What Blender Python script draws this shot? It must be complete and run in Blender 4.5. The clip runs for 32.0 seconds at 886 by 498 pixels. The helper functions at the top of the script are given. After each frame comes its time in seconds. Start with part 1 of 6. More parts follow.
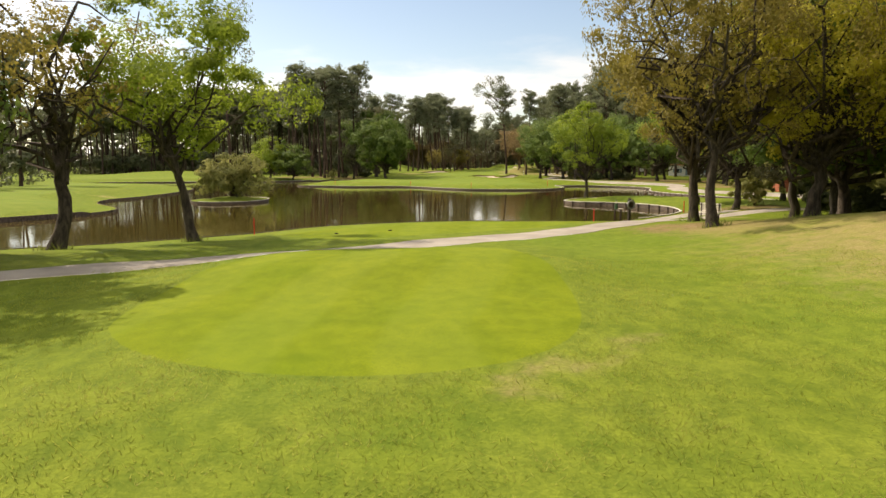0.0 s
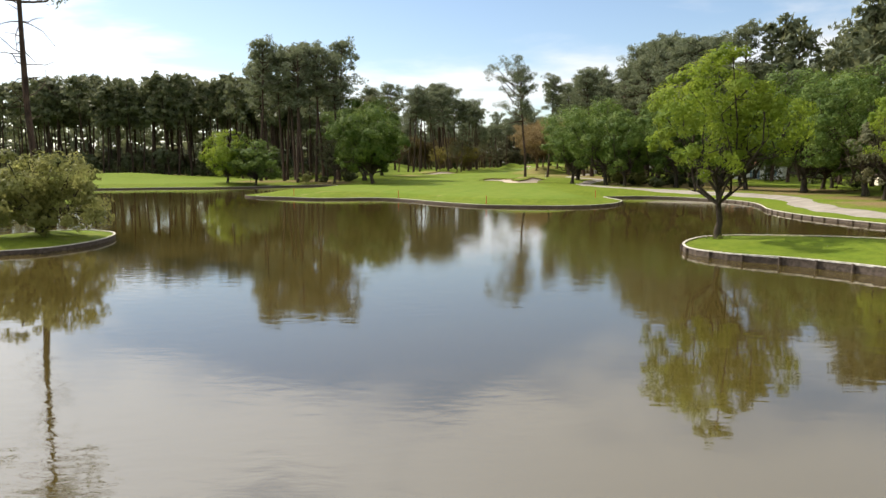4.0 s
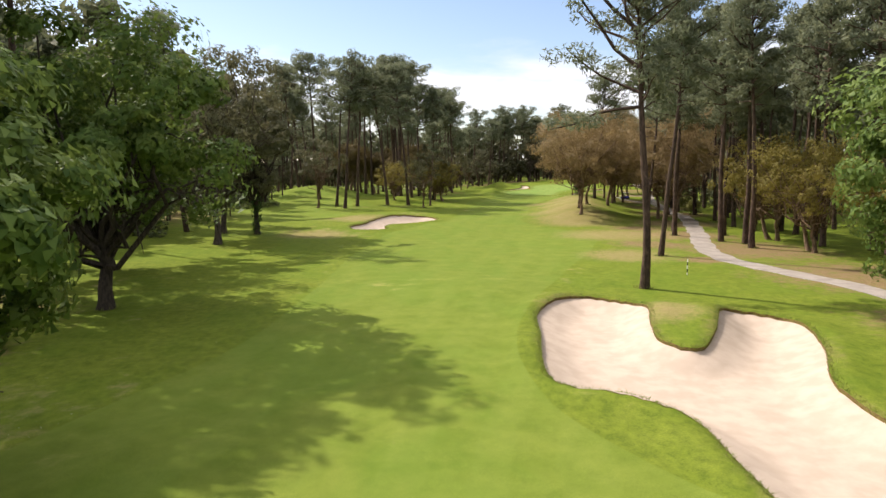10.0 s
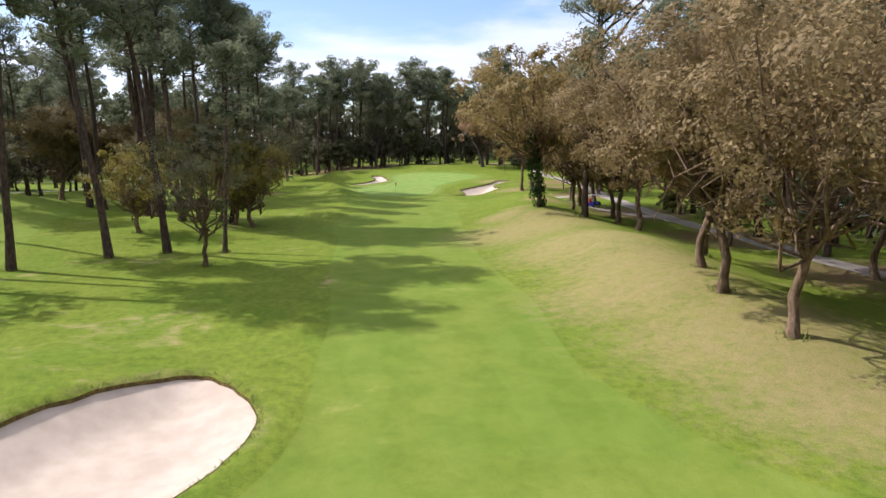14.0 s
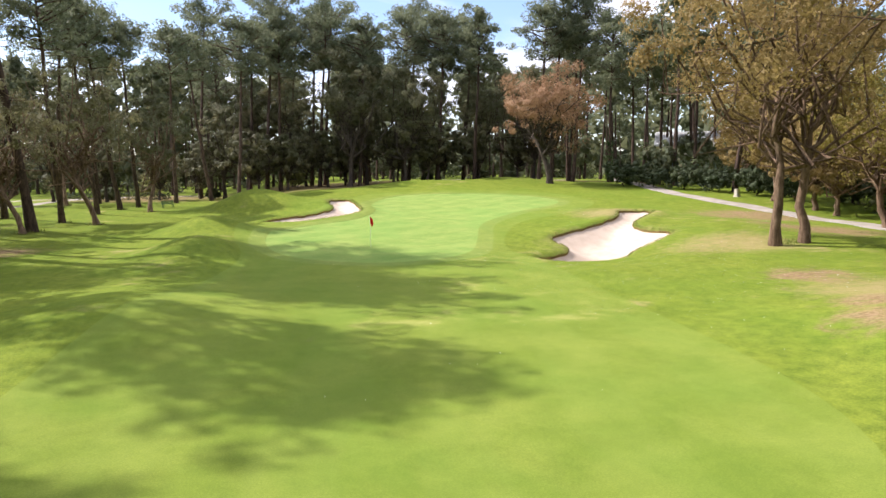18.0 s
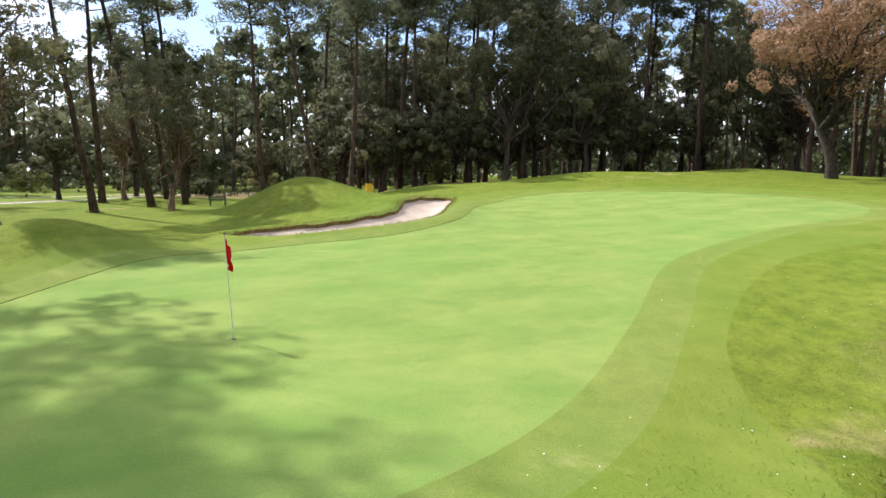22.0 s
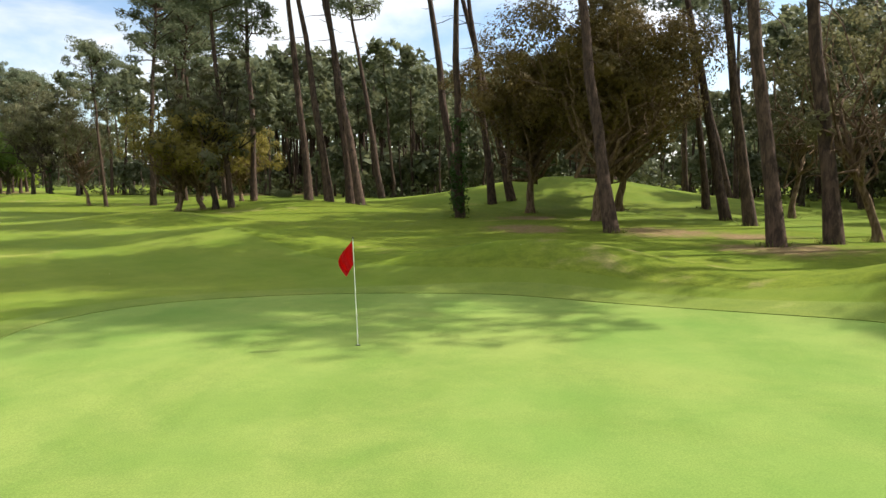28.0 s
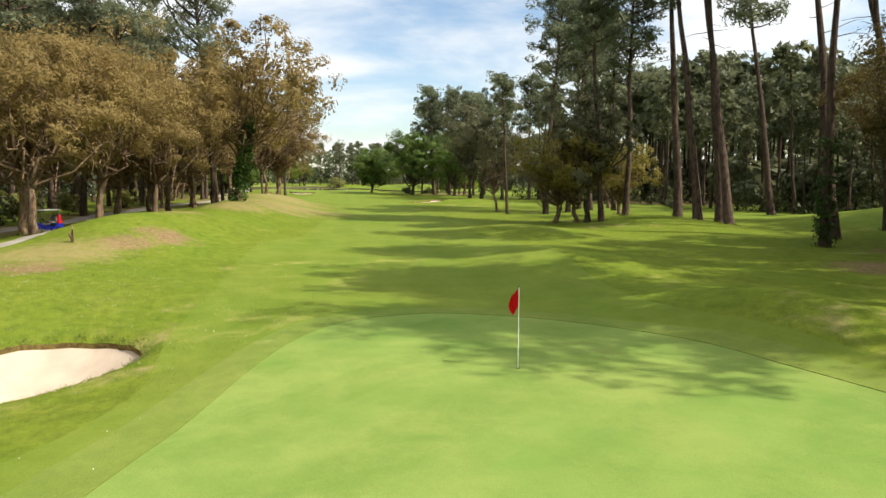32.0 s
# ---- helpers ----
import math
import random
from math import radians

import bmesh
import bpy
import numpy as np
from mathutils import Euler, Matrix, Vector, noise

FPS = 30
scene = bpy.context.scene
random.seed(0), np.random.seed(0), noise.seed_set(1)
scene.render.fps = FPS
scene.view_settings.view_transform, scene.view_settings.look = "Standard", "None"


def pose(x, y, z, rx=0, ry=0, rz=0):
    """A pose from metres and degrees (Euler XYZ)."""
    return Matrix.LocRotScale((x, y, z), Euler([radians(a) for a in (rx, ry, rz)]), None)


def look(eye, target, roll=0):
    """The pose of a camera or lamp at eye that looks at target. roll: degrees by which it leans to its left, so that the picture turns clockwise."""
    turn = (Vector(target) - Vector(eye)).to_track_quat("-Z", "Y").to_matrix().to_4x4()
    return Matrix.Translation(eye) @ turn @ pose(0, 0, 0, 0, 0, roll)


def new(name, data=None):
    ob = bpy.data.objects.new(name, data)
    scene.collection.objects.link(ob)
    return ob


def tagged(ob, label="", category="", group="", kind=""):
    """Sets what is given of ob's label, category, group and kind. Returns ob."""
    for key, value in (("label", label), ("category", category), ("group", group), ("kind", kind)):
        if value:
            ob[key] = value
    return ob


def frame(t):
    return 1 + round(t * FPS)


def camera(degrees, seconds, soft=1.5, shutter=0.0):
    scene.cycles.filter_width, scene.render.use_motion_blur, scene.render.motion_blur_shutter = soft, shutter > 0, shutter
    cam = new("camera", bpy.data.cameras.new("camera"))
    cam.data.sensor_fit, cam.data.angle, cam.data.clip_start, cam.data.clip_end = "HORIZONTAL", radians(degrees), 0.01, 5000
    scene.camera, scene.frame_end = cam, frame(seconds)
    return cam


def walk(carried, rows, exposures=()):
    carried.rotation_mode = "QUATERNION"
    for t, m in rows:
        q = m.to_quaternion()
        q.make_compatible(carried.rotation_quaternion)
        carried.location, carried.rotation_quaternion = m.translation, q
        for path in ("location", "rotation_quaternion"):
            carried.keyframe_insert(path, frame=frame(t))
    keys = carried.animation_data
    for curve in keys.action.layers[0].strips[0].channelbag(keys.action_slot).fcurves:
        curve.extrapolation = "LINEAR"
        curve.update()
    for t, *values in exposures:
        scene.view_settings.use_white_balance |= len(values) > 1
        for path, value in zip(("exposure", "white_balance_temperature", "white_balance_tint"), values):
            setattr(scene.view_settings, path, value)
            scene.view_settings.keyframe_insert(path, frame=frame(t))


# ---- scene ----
cam = camera(65.3, 32.0)
PATH = [
    (0, (3.049, 2.472, 3.623), (3.000, 4.456, 3.381), -0.1),
    (0.5, (3.025, 5.405, 3.626), (2.977, 7.390, 3.382), -0.1),
    (1, (2.923, 8.885, 3.656), (2.879, 10.869, 3.409), -0.1),
    (1.5, (2.880, 12.680, 3.620), (2.837, 14.665, 3.377), -0.1),
    (2, (2.761, 16.768, 3.605), (2.721, 18.753, 3.365), -0.3),
    (2.5, (2.607, 21.906, 3.584), (2.569, 23.892, 3.347), -0.3),
    (3, (2.619, 28.203, 3.542), (2.573, 30.189, 3.305), -0.2),
    (3.5, (2.681, 35.399, 3.758), (2.622, 37.384, 3.517), -0.1),
    (5.5, (2.888, 69.319, 6.029), (2.805, 71.301, 5.770), -0.4),
    (6, (2.622, 78.814, 6.514), (2.547, 80.796, 6.255), -0.3),
    (6.5, (2.326, 88.839, 6.890), (2.260, 90.821, 6.634), -0.1),
    (7, (1.859, 99.318, 6.897), (1.805, 101.302, 6.650), 0),
    (7.5, (1.341, 110.135, 7.027), (1.302, 112.120, 6.789), 0.2),
    (8, (0.769, 121.217, 7.403), (0.748, 123.203, 7.168), 0.3),
    (8.5, (0.351, 132.203, 7.864), (0.346, 134.189, 7.632), 0.4),
    (9, (0.037, 143.522, 8.515), (0.049, 145.508, 8.283), 0.5),
    (9.5, (-0.047, 154.077, 9.372), (-0.020, 156.063, 9.136), 0.1),
    (10, (-0.012, 164.785, 9.823), (0.030, 166.770, 9.586), 0.2),
    (10.5, (0.012, 175.487, 10.089), (0.069, 177.472, 9.852), 0.1),
    (11, (0.144, 186.344, 10.238), (0.212, 188.328, 10.002), -0.1),
    (11.5, (0.174, 198.151, 10.763), (0.261, 200.135, 10.520), -0.1),
    (12, (0.116, 210.502, 11.106), (0.245, 212.482, 10.851), -0.2),
    (12.5, (-0.182, 222.926, 11.207), (0.039, 224.896, 10.939), -0.3),
    (13, (-0.364, 235.276, 11.278), (-0.002, 237.223, 10.997), -0.2),
    (13.5, (-0.094, 247.447, 11.195), (0.404, 249.362, 10.902), -0.3),
    (14, (0.988, 259.689, 10.893), (1.572, 261.577, 10.588), -0.3),
    (14.5, (3.567, 271.383, 10.085), (4.164, 273.267, 9.782), -0.6),
    (16.5, (17.000, 318.458, 6.808), (17.562, 320.362, 6.565), -0.4),
    (17, (19.825, 330.523, 6.419), (20.399, 332.423, 6.179), -0.5),
    (17.5, (22.279, 341.778, 6.293), (22.864, 343.676, 6.058), -0.3),
    (18, (24.553, 351.470, 6.168), (25.139, 353.369, 5.937), -0.3),
    (18.5, (26.642, 359.154, 5.856), (27.212, 361.058, 5.630), -0.3),
    (19, (28.370, 365.019, 5.447), (28.921, 366.929, 5.232), -0.6),
    (19.5, (29.877, 369.472, 5.154), (30.398, 371.391, 4.937), -0.7),
    (20, (31.592, 373.553, 4.862), (32.048, 375.488, 4.644), -0.5),
    (20.5, (33.386, 377.153, 4.637), (33.751, 379.107, 4.417), -0.4),
    (21, (35.165, 380.336, 4.431), (35.432, 382.306, 4.213), -0.2),
    (21.5, (37.035, 383.207, 4.259), (37.144, 385.192, 4.044), -0.1),
    (22, (38.892, 385.813, 4.116), (38.840, 387.800, 3.903), 0.1),
    (22.5, (40.752, 388.393, 4.109), (40.470, 390.362, 3.899), 1),
    (23, (42.273, 390.577, 4.174), (41.667, 392.470, 3.958), 1.3),
    (23.5, (43.551, 392.772, 4.051), (42.586, 394.508, 3.823), -1.1),
    (24, (44.265, 394.827, 4.022), (42.962, 396.327, 3.796), -0.7),
    (24.5, (44.794, 396.889, 3.992), (43.195, 398.069, 3.767), -0.6),
    (25, (45.198, 398.748, 4.037), (43.407, 399.610, 3.812), -0.5),
    (25.5, (45.353, 400.679, 4.090), (43.428, 401.176, 3.867), -0.3),
    (26, (45.337, 402.396, 4.129), (43.354, 402.535, 3.910), -0.6),
    (26.5, (45.235, 404.103, 4.183), (43.266, 403.831, 3.966), -0.4),
    (28.5, (44.257, 411.864, 4.210), (42.828, 410.479, 4.003), -0.3),
    (29, (43.782, 414.135, 4.360), (42.572, 412.555, 4.154), -0.4),
    (29.5, (43.361, 415.907, 4.358), (42.309, 414.218, 4.150), -0.3),
    (30, (43.070, 416.787, 4.444), (42.127, 415.036, 4.235), -0.2),
    (30.5, (42.920, 417.080, 4.507), (42.065, 415.284, 4.294), -0.2),
    (31, (42.828, 417.129, 4.677), (42.072, 415.289, 4.465), -0.1),
    (31.5, (42.757, 417.031, 5.011), (42.066, 415.166, 4.799), -0.1),
    (32, (42.469, 416.709, 5.920), (41.786, 414.841, 5.710), 0.4),
]
walk(cam, [(t, look(eye, target, roll)) for t, eye, target, roll in PATH],
     exposures=[(0.0, 0.44, 7700, 14), (2.0, 0.40, 7400, 15), (3.5, 0.40, 6800, 11), (7.0, 0.34, 6500, 10), (9.0, 0.54, 6750, 16), (14.0, 0.50, 5900, 20), (16.5, 0.86, 5950, 19), (18.0, 0.92, 6150, 21), (20.0, 0.96, 5950, 24), (22.0, 0.72, 6000, 18), (24.0, 0.68, 6150, 14), (26.0, 0.78, 6250, 12), (29.0, 0.62, 6700, 10), (32.0, 0.58, 6800, 9)])

# ---------------------------------------------------------------- sky and sun
SUN_AZ, SUN_EL = radians(145.5), radians(45.5)      # from +x, counter-clockwise
sun_way = Vector((math.cos(SUN_AZ) * math.cos(SUN_EL), math.sin(SUN_AZ) * math.cos(SUN_EL), math.sin(SUN_EL)))
sun_data = bpy.data.lights.new("sun", "SUN")
sun_data.energy, sun_data.angle, sun_data.color = 5.0, radians(0.6), (1.0, 0.94, 0.84)
sun = new("sun", sun_data)
sun.matrix_world = look(sun_way * 200, (0, 0, 0))

world = bpy.data.worlds.new("sky")
scene.world = world
world.use_nodes = True
wt = world.node_tree
wt.nodes.clear()


def wnode(kind, **values):
    n = wt.nodes.new(kind)
    for k, v in values.items():
        n.inputs[k].default_value = v
    return n


sky = wt.nodes.new("ShaderNodeTexSky")
sky.sky_type, sky.sun_disc, sky.sun_elevation, sky.sun_rotation = "NISHITA", False, SUN_EL, radians(90) - SUN_AZ
sky.air_density, sky.dust_density, sky.ozone_density = 1.0, 0.6, 2.0
way = wt.nodes.new("ShaderNodeTexCoord")
split = wt.nodes.new("ShaderNodeSeparateXYZ")
wt.links.new(way.outputs["Generated"], split.inputs[0])
# thin clouds: a streaky layer seen in perspective, thicker low down
lift = wnode("ShaderNodeMath")
lift.operation = "ADD"
lift.inputs[1].default_value = 0.16
wt.links.new(split.outputs["Z"], lift.inputs[0])
flat = wt.nodes.new("ShaderNodeVectorMath")
flat.operation = "DIVIDE"
wt.links.new(way.outputs["Generated"], flat.inputs[0])
wt.links.new(lift.outputs[0], flat.inputs[1])
squash = wt.nodes.new("ShaderNodeMapping")
squash.inputs["Scale"].default_value = (0.75, 1.0, 0.0)
squash.inputs["Location"].default_value = (3.1, 1.7, 0.0)
wt.links.new(flat.outputs[0], squash.inputs[0])
puff = wnode("ShaderNodeTexNoise", Scale=0.85, Detail=7.0, Roughness=0.56, Distortion=0.35)
wt.links.new(squash.outputs[0], puff.inputs["Vector"])
cover = wt.nodes.new("ShaderNodeMapRange")
cover.interpolation_type = "SMOOTHSTEP"
cover.inputs["From Min"].default_value, cover.inputs["From Max"].default_value = 0.43, 0.64
cover.inputs["To Max"].default_value = 0.85
high = wt.nodes.new("ShaderNodeMapRange")
high.interpolation_type = "SMOOTHSTEP"
high.inputs["From Min"].default_value, high.inputs["From Max"].default_value = 0.20, 0.42
high.inputs["To Max"].default_value = 0.16
wt.links.new(split.outputs["Z"], high.inputs["Value"])
more = wt.nodes.new("ShaderNodeMath")
wt.links.new(puff.outputs["Fac"], more.inputs[0])
wt.links.new(high.outputs[0], more.inputs[1])
wt.links.new(more.outputs[0], cover.inputs["Value"])
tint = wnode("ShaderNodeMix")
tint.data_type = "RGBA"
# clouds glow most towards the sun
near_sun = wt.nodes.new("ShaderNodeVectorMath")
near_sun.operation = "DOT_PRODUCT"
near_sun.inputs[1].default_value = sun_way
wt.links.new(way.outputs["Generated"], near_sun.inputs[0])
cubed = wt.nodes.new("ShaderNodeMath")
cubed.operation, cubed.use_clamp = "POWER", True
cubed.inputs[1].default_value = 2.6
wt.links.new(near_sun.outputs["Value"], cubed.inputs[0])
bright = wt.nodes.new("ShaderNodeMath")
bright.operation = "MULTIPLY_ADD"
bright.inputs[1].default_value, bright.inputs[2].default_value = 9.0, 6.2
wt.links.new(cubed.outputs[0], bright.inputs[0])
white = wt.nodes.new("ShaderNodeVectorMath")
white.operation = "SCALE"
white.inputs[0].default_value = (0.97, 1.0, 1.04)
wt.links.new(bright.outputs[0], white.inputs["Scale"])
wt.links.new(white.outputs[0], tint.inputs["B"])
wt.links.new(cover.outputs[0], tint.inputs["Factor"])
wt.links.new(sky.outputs[0], tint.inputs["A"])
glow = wnode("ShaderNodeBackground", Strength=0.12)
wt.links.new(tint.outputs["Result"], glow.inputs["Color"])
wout = wt.nodes.new("ShaderNodeOutputWorld")
wt.links.new(glow.outputs[0], wout.inputs[0])

# ---------------------------------------------------------------- materials
class Mat:
    """A small builder for node materials."""

    def __init__(self, name, rough=0.8, metal=0.0, spec=0.3):
        self.m = bpy.data.materials.new(name)
        self.m.use_nodes = True
        self.t = self.m.node_tree
        self.b = self.t.nodes["Principled BSDF"]
        self.out = self.t.nodes["Material Output"]
        self.b.inputs["Roughness"].default_value = rough
        self.b.inputs["Metallic"].default_value = metal
        self.b.inputs["Specular IOR Level"].default_value = spec

    def put(self, kind, **links):
        n = self.t.nodes.new(kind)
        for k, v in links.items():
            self.into(n, k.replace("_", " "), v)
        return n

    def into(self, n, key, v):
        if isinstance(v, bpy.types.NodeSocket):
            self.t.links.new(v, n.inputs[key])
        else:
            n.inputs[key].default_value = v

    def place(self):
        return self.put("ShaderNodeNewGeometry").outputs["Position"]

    def own(self):
        return self.put("ShaderNodeTexCoord").outputs["Object"]

    def noise(self, where, scale, detail=4.0, rough=0.55, twist=0.0, stretch=None):
        if stretch:
            mp = self.put("ShaderNodeMapping", Scale=stretch)
            self.t.links.new(where, mp.inputs["Vector"])
            where = mp.outputs[0]
        return self.put("ShaderNodeTexNoise", Vector=where, Scale=scale, Detail=detail, Roughness=rough, Distortion=twist).outputs["Fac"]

    def span(self, v, a, b, lo=0.0, hi=1.0):
        n = self.put("ShaderNodeMapRange", Value=v, From_Min=a, From_Max=b, To_Min=lo, To_Max=hi)
        n.interpolation_type = "SMOOTHSTEP"
        return n.outputs[0]

    def mix(self, f, a, b, how="MIX"):
        n = self.put("ShaderNodeMix")
        n.data_type, n.blend_type = "RGBA", how
        for key, v in (("Factor", f), ("A", a), ("B", b)):
            sock = n.inputs[0] if key == "Factor" else n.inputs[6 if key == "A" else 7]
            if isinstance(v, bpy.types.NodeSocket):
                self.t.links.new(v, sock)
            else:
                sock.default_value = v if key == "Factor" else (*v, 1)
        return n.outputs[2]

    def maths(self, op, a, b=0.0):
        n = self.put("ShaderNodeMath")
        n.operation = op
        self.into(n, 0, a)
        self.into(n, 1, b)
        return n.outputs[0]

    def colour(self, v):
        self.into(self.b, "Base Color", v if isinstance(v, bpy.types.NodeSocket) else (*v, 1))
        return self

    def bump(self, v, strength=0.3, far=0.02):
        n = self.put("ShaderNodeBump", Height=v, Strength=strength, Distance=far)
        self.t.links.new(n.outputs[0], self.b.inputs["Normal"])
        return self


def grass(name, low, high, dry, dry_at, stripes=0.0, show=0.045, fine=22.0, flowers=False, rough_ground=False, bump=0.5, mottle=1.0):
    g = Mat(name, 0.85, 0, 0.03)
    p = g.place()
    big = g.noise(p, 0.07, 5, 0.6, 0.6)
    mid = g.noise(p, 0.55, 5, 0.62, 0.3)
    small = g.noise(p, fine, 5, 0.7)
    col = g.mix(g.span(mid, 0.3, 0.7), low, high)
    col = g.mix(g.span(small, 0.25, 0.8), g.mix(0.45 + 0.3 * mottle, col, (0.05, 0.08, 0.01)), col)
    soft = g.noise(p, 2.3, 6, 0.66, 0.15, (1.0, 0.7, 1.0))
    col = g.mix(g.span(soft, 0.30, 0.70), g.mix(0.26 * mottle, col, (0.04, 0.07, 0.008)), g.mix(0.16 * mottle, col, (0.31, 0.35, 0.035)))
    lush = g.noise(p, 0.17, 5, 0.6, 0.5, (1.0, 0.55, 1.0))
    col = g.mix(g.span(lush, 0.42, 0.66, 0.0, 0.3), col, (0.62 * low[0], 0.86 * low[1], 0.7 * low[2]))
    if stripes:
        band = g.put("ShaderNodeTexWave", Vector=g.put("ShaderNodeMapping", Vector=p, Rotation=(0, 0, radians(stripes))).outputs[0], Scale=0.09, Distortion=3.5, Detail=2.5)
        band.wave_profile = "SIN"
        col = g.mix(g.span(band.outputs["Fac"], 0.35, 0.65, 0.0, show), col, g.mix(0.5, high, (0.30, 0.37, 0.10)))
    patch = g.maths("ADD", g.maths("MULTIPLY", big, 0.62), g.maths("MULTIPLY", mid, 0.38))
    col = g.mix(g.span(patch, dry_at, dry_at + 0.14), col, g.mix(g.span(small, 0.3, 0.7), dry, tuple(min(1, 1.35 * c) for c in dry)))
    if rough_ground:
        attr = g.put("ShaderNodeAttribute")
        attr.attribute_name = "litter"
        soil = g.mix(g.span(g.noise(p, 6.0, 6, 0.7), 0.35, 0.65), (0.145, 0.084, 0.048), (0.25, 0.168, 0.102))
        edge = g.maths("ADD", attr.outputs["Fac"], g.maths("MULTIPLY", g.maths("SUBTRACT", g.noise(p, 0.9, 6, 0.7, 0.6), 0.5), 2.0))
        col = g.mix(g.span(edge, 0.30, 1.15, 0.0, 0.85), col, soil)
        dryer = g.put("ShaderNodeAttribute")
        dryer.attribute_name = "dryness"
        straw = g.mix(g.span(small, 0.3, 0.7), (0.185, 0.142, 0.062), (0.30, 0.232, 0.112))
        dedge = g.maths("ADD", dryer.outputs["Fac"], g.maths("MULTIPLY", g.maths("SUBTRACT", g.noise(p, 1.3, 6, 0.72, 0.5), 0.5), 1.7))
        col = g.mix(g.span(dedge, 0.2, 1.25, 0.0, 0.80), col, straw)
    if flowers:
        v = g.put("ShaderNodeTexVoronoi", Vector=p, Scale=3.2)
        dots = g.span(v.outputs["Distance"], 0.045, 0.075, 1.0, 0.0)
        few = g.span(g.noise(p, 0.16, 3), 0.62, 0.72)
        col = g.mix(g.maths("MULTIPLY", dots, few), col, (0.75, 0.74, 0.6))
    g.colour(col)
    g.bump(g.maths("ADD", small, g.maths("MULTIPLY", g.noise(p, 4.0, 3), 0.6)), bump, 0.03)
    return g.m


M = {}
M["rough"] = grass("rough_grass", (0.120, 0.160, 0.018), (0.178, 0.210, 0.030), (0.232, 0.188, 0.088), 0.57, 0, 0.0, 14.0, True, True, 0.8)
M["fairway"] = grass("fairway_grass", (0.128, 0.174, 0.024), (0.176, 0.216, 0.036), (0.214, 0.212, 0.062), 0.60, 12.0, 0.05, 26.0, False, True, 0.35, 0.26)
M["green"] = grass("putting_grass", (0.158, 0.243, 0.056), (0.234, 0.298, 0.080), (0.268, 0.284, 0.092), 0.60, 62.0, 0.09, 40.0, False, False, 0.12, 0.25)
M["tee"] = grass("tee_grass", (0.130, 0.170, 0.006), (0.182, 0.214, 0.008), (0.240, 0.232, 0.030), 0.60, 4.0, 0.10, 30.0, False, False, 0.25, 0.6)

s = Mat("bunker_sand", 0.9, 0, 0.1)
p = s.place()
s.colour(s.mix(s.span(s.noise(p, 0.9, 5), 0.3, 0.7), (0.375, 0.305, 0.235), (0.445, 0.366, 0.288)))
s.bump(s.maths("ADD", s.noise(p, 3.0, 6, 0.7), s.noise(p, 60, 2)), 0.28, 0.05)
M["sand"] = s.m

s = Mat("turf_edge", 0.95, 0, 0.05)
p = s.place()
s.colour(s.mix(s.span(s.noise(p, 5.0, 5, 0.7), 0.35, 0.65), (0.10, 0.065, 0.03), (0.20, 0.16, 0.05)))
s.bump(s.noise(p, 14, 5, 0.7), 0.9, 0.06)
M["lip"] = s.m

s = Mat("path_gravel", 0.92, 0, 0.15)
p = s.place()
c = s.mix(s.span(s.noise(p, 0.6, 5, 0.6), 0.3, 0.7), (0.222, 0.196, 0.166), (0.345, 0.315, 0.270))
c = s.mix(s.span(s.noise(p, 30, 4, 0.7), 0.35, 0.75), s.mix(0.4, c, (0.2, 0.17, 0.14)), c)
s.colour(c)
s.bump(s.noise(p, 40, 4, 0.7), 0.6, 0.015)
M["path"] = s.m

w = Mat("pond_water", 0.025, 0, 1.0)
w.b.inputs["IOR"].default_value = 1.75
p = w.place()
w.colour(w.mix(w.span(w.noise(p, 0.05, 3), 0.3, 0.7), (0.052, 0.038, 0.010), (0.068, 0.050, 0.014)))
calm = w.span(w.noise(p, 0.035, 3), 0.35, 0.65, 0.15, 1.0)
rip = w.maths("MULTIPLY", w.noise(p, 1.1, 4, 0.5, 0.4, (1.0, 2.2, 1.0)), calm)
w.bump(rip, 0.16, 0.05)
M["water"] = w.m


def bark(name, dark, light, scale, rough=0.95):
    b = Mat(name, rough, 0, 0.1)
    o = b.place()
    n = b.noise(o, scale, 6, 0.7, 0.4, (1, 1, 0.25))
    info = b.put("ShaderNodeObjectInfo").outputs["Random"]
    c = b.mix(b.span(n, 0.35, 0.68), dark, light)
    c = b.mix(b.maths("MULTIPLY", info, 0.4), c, tuple(0.5 * v for v in dark))
    b.colour(c)
    b.bump(n, 1.0, 0.08)
    return b.m


def leaf(name, dark, light, tip, glow_share=0.35):
    b = Mat(name, 0.62, 0, 0.18)
    geo = b.put("ShaderNodeNewGeometry")
    info = b.put("ShaderNodeObjectInfo").outputs["Random"]
    c = b.mix(b.maths("MULTIPLY", geo.outputs["Random Per Island"], 0.8), dark, light)
    n = b.noise(geo.outputs["Position"], 0.55, 3)
    c = b.mix(b.span(n, 0.45, 0.72, 0.0, 0.8), c, tip)
    c = b.mix(b.maths("MULTIPLY", info, 0.35), c, dark)
    b.colour(c)
    tr = b.put("ShaderNodeBsdfTranslucent", Color=b.mix(0.5, c, tip))
    sh = b.put("ShaderNodeMixShader", Fac=glow_share)
    b.t.links.new(b.b.outputs[0], sh.inputs[1])
    b.t.links.new(tr.outputs[0], sh.inputs[2])
    b.t.links.new(sh.outputs[0], b.out.inputs["Surface"])
    return b.m


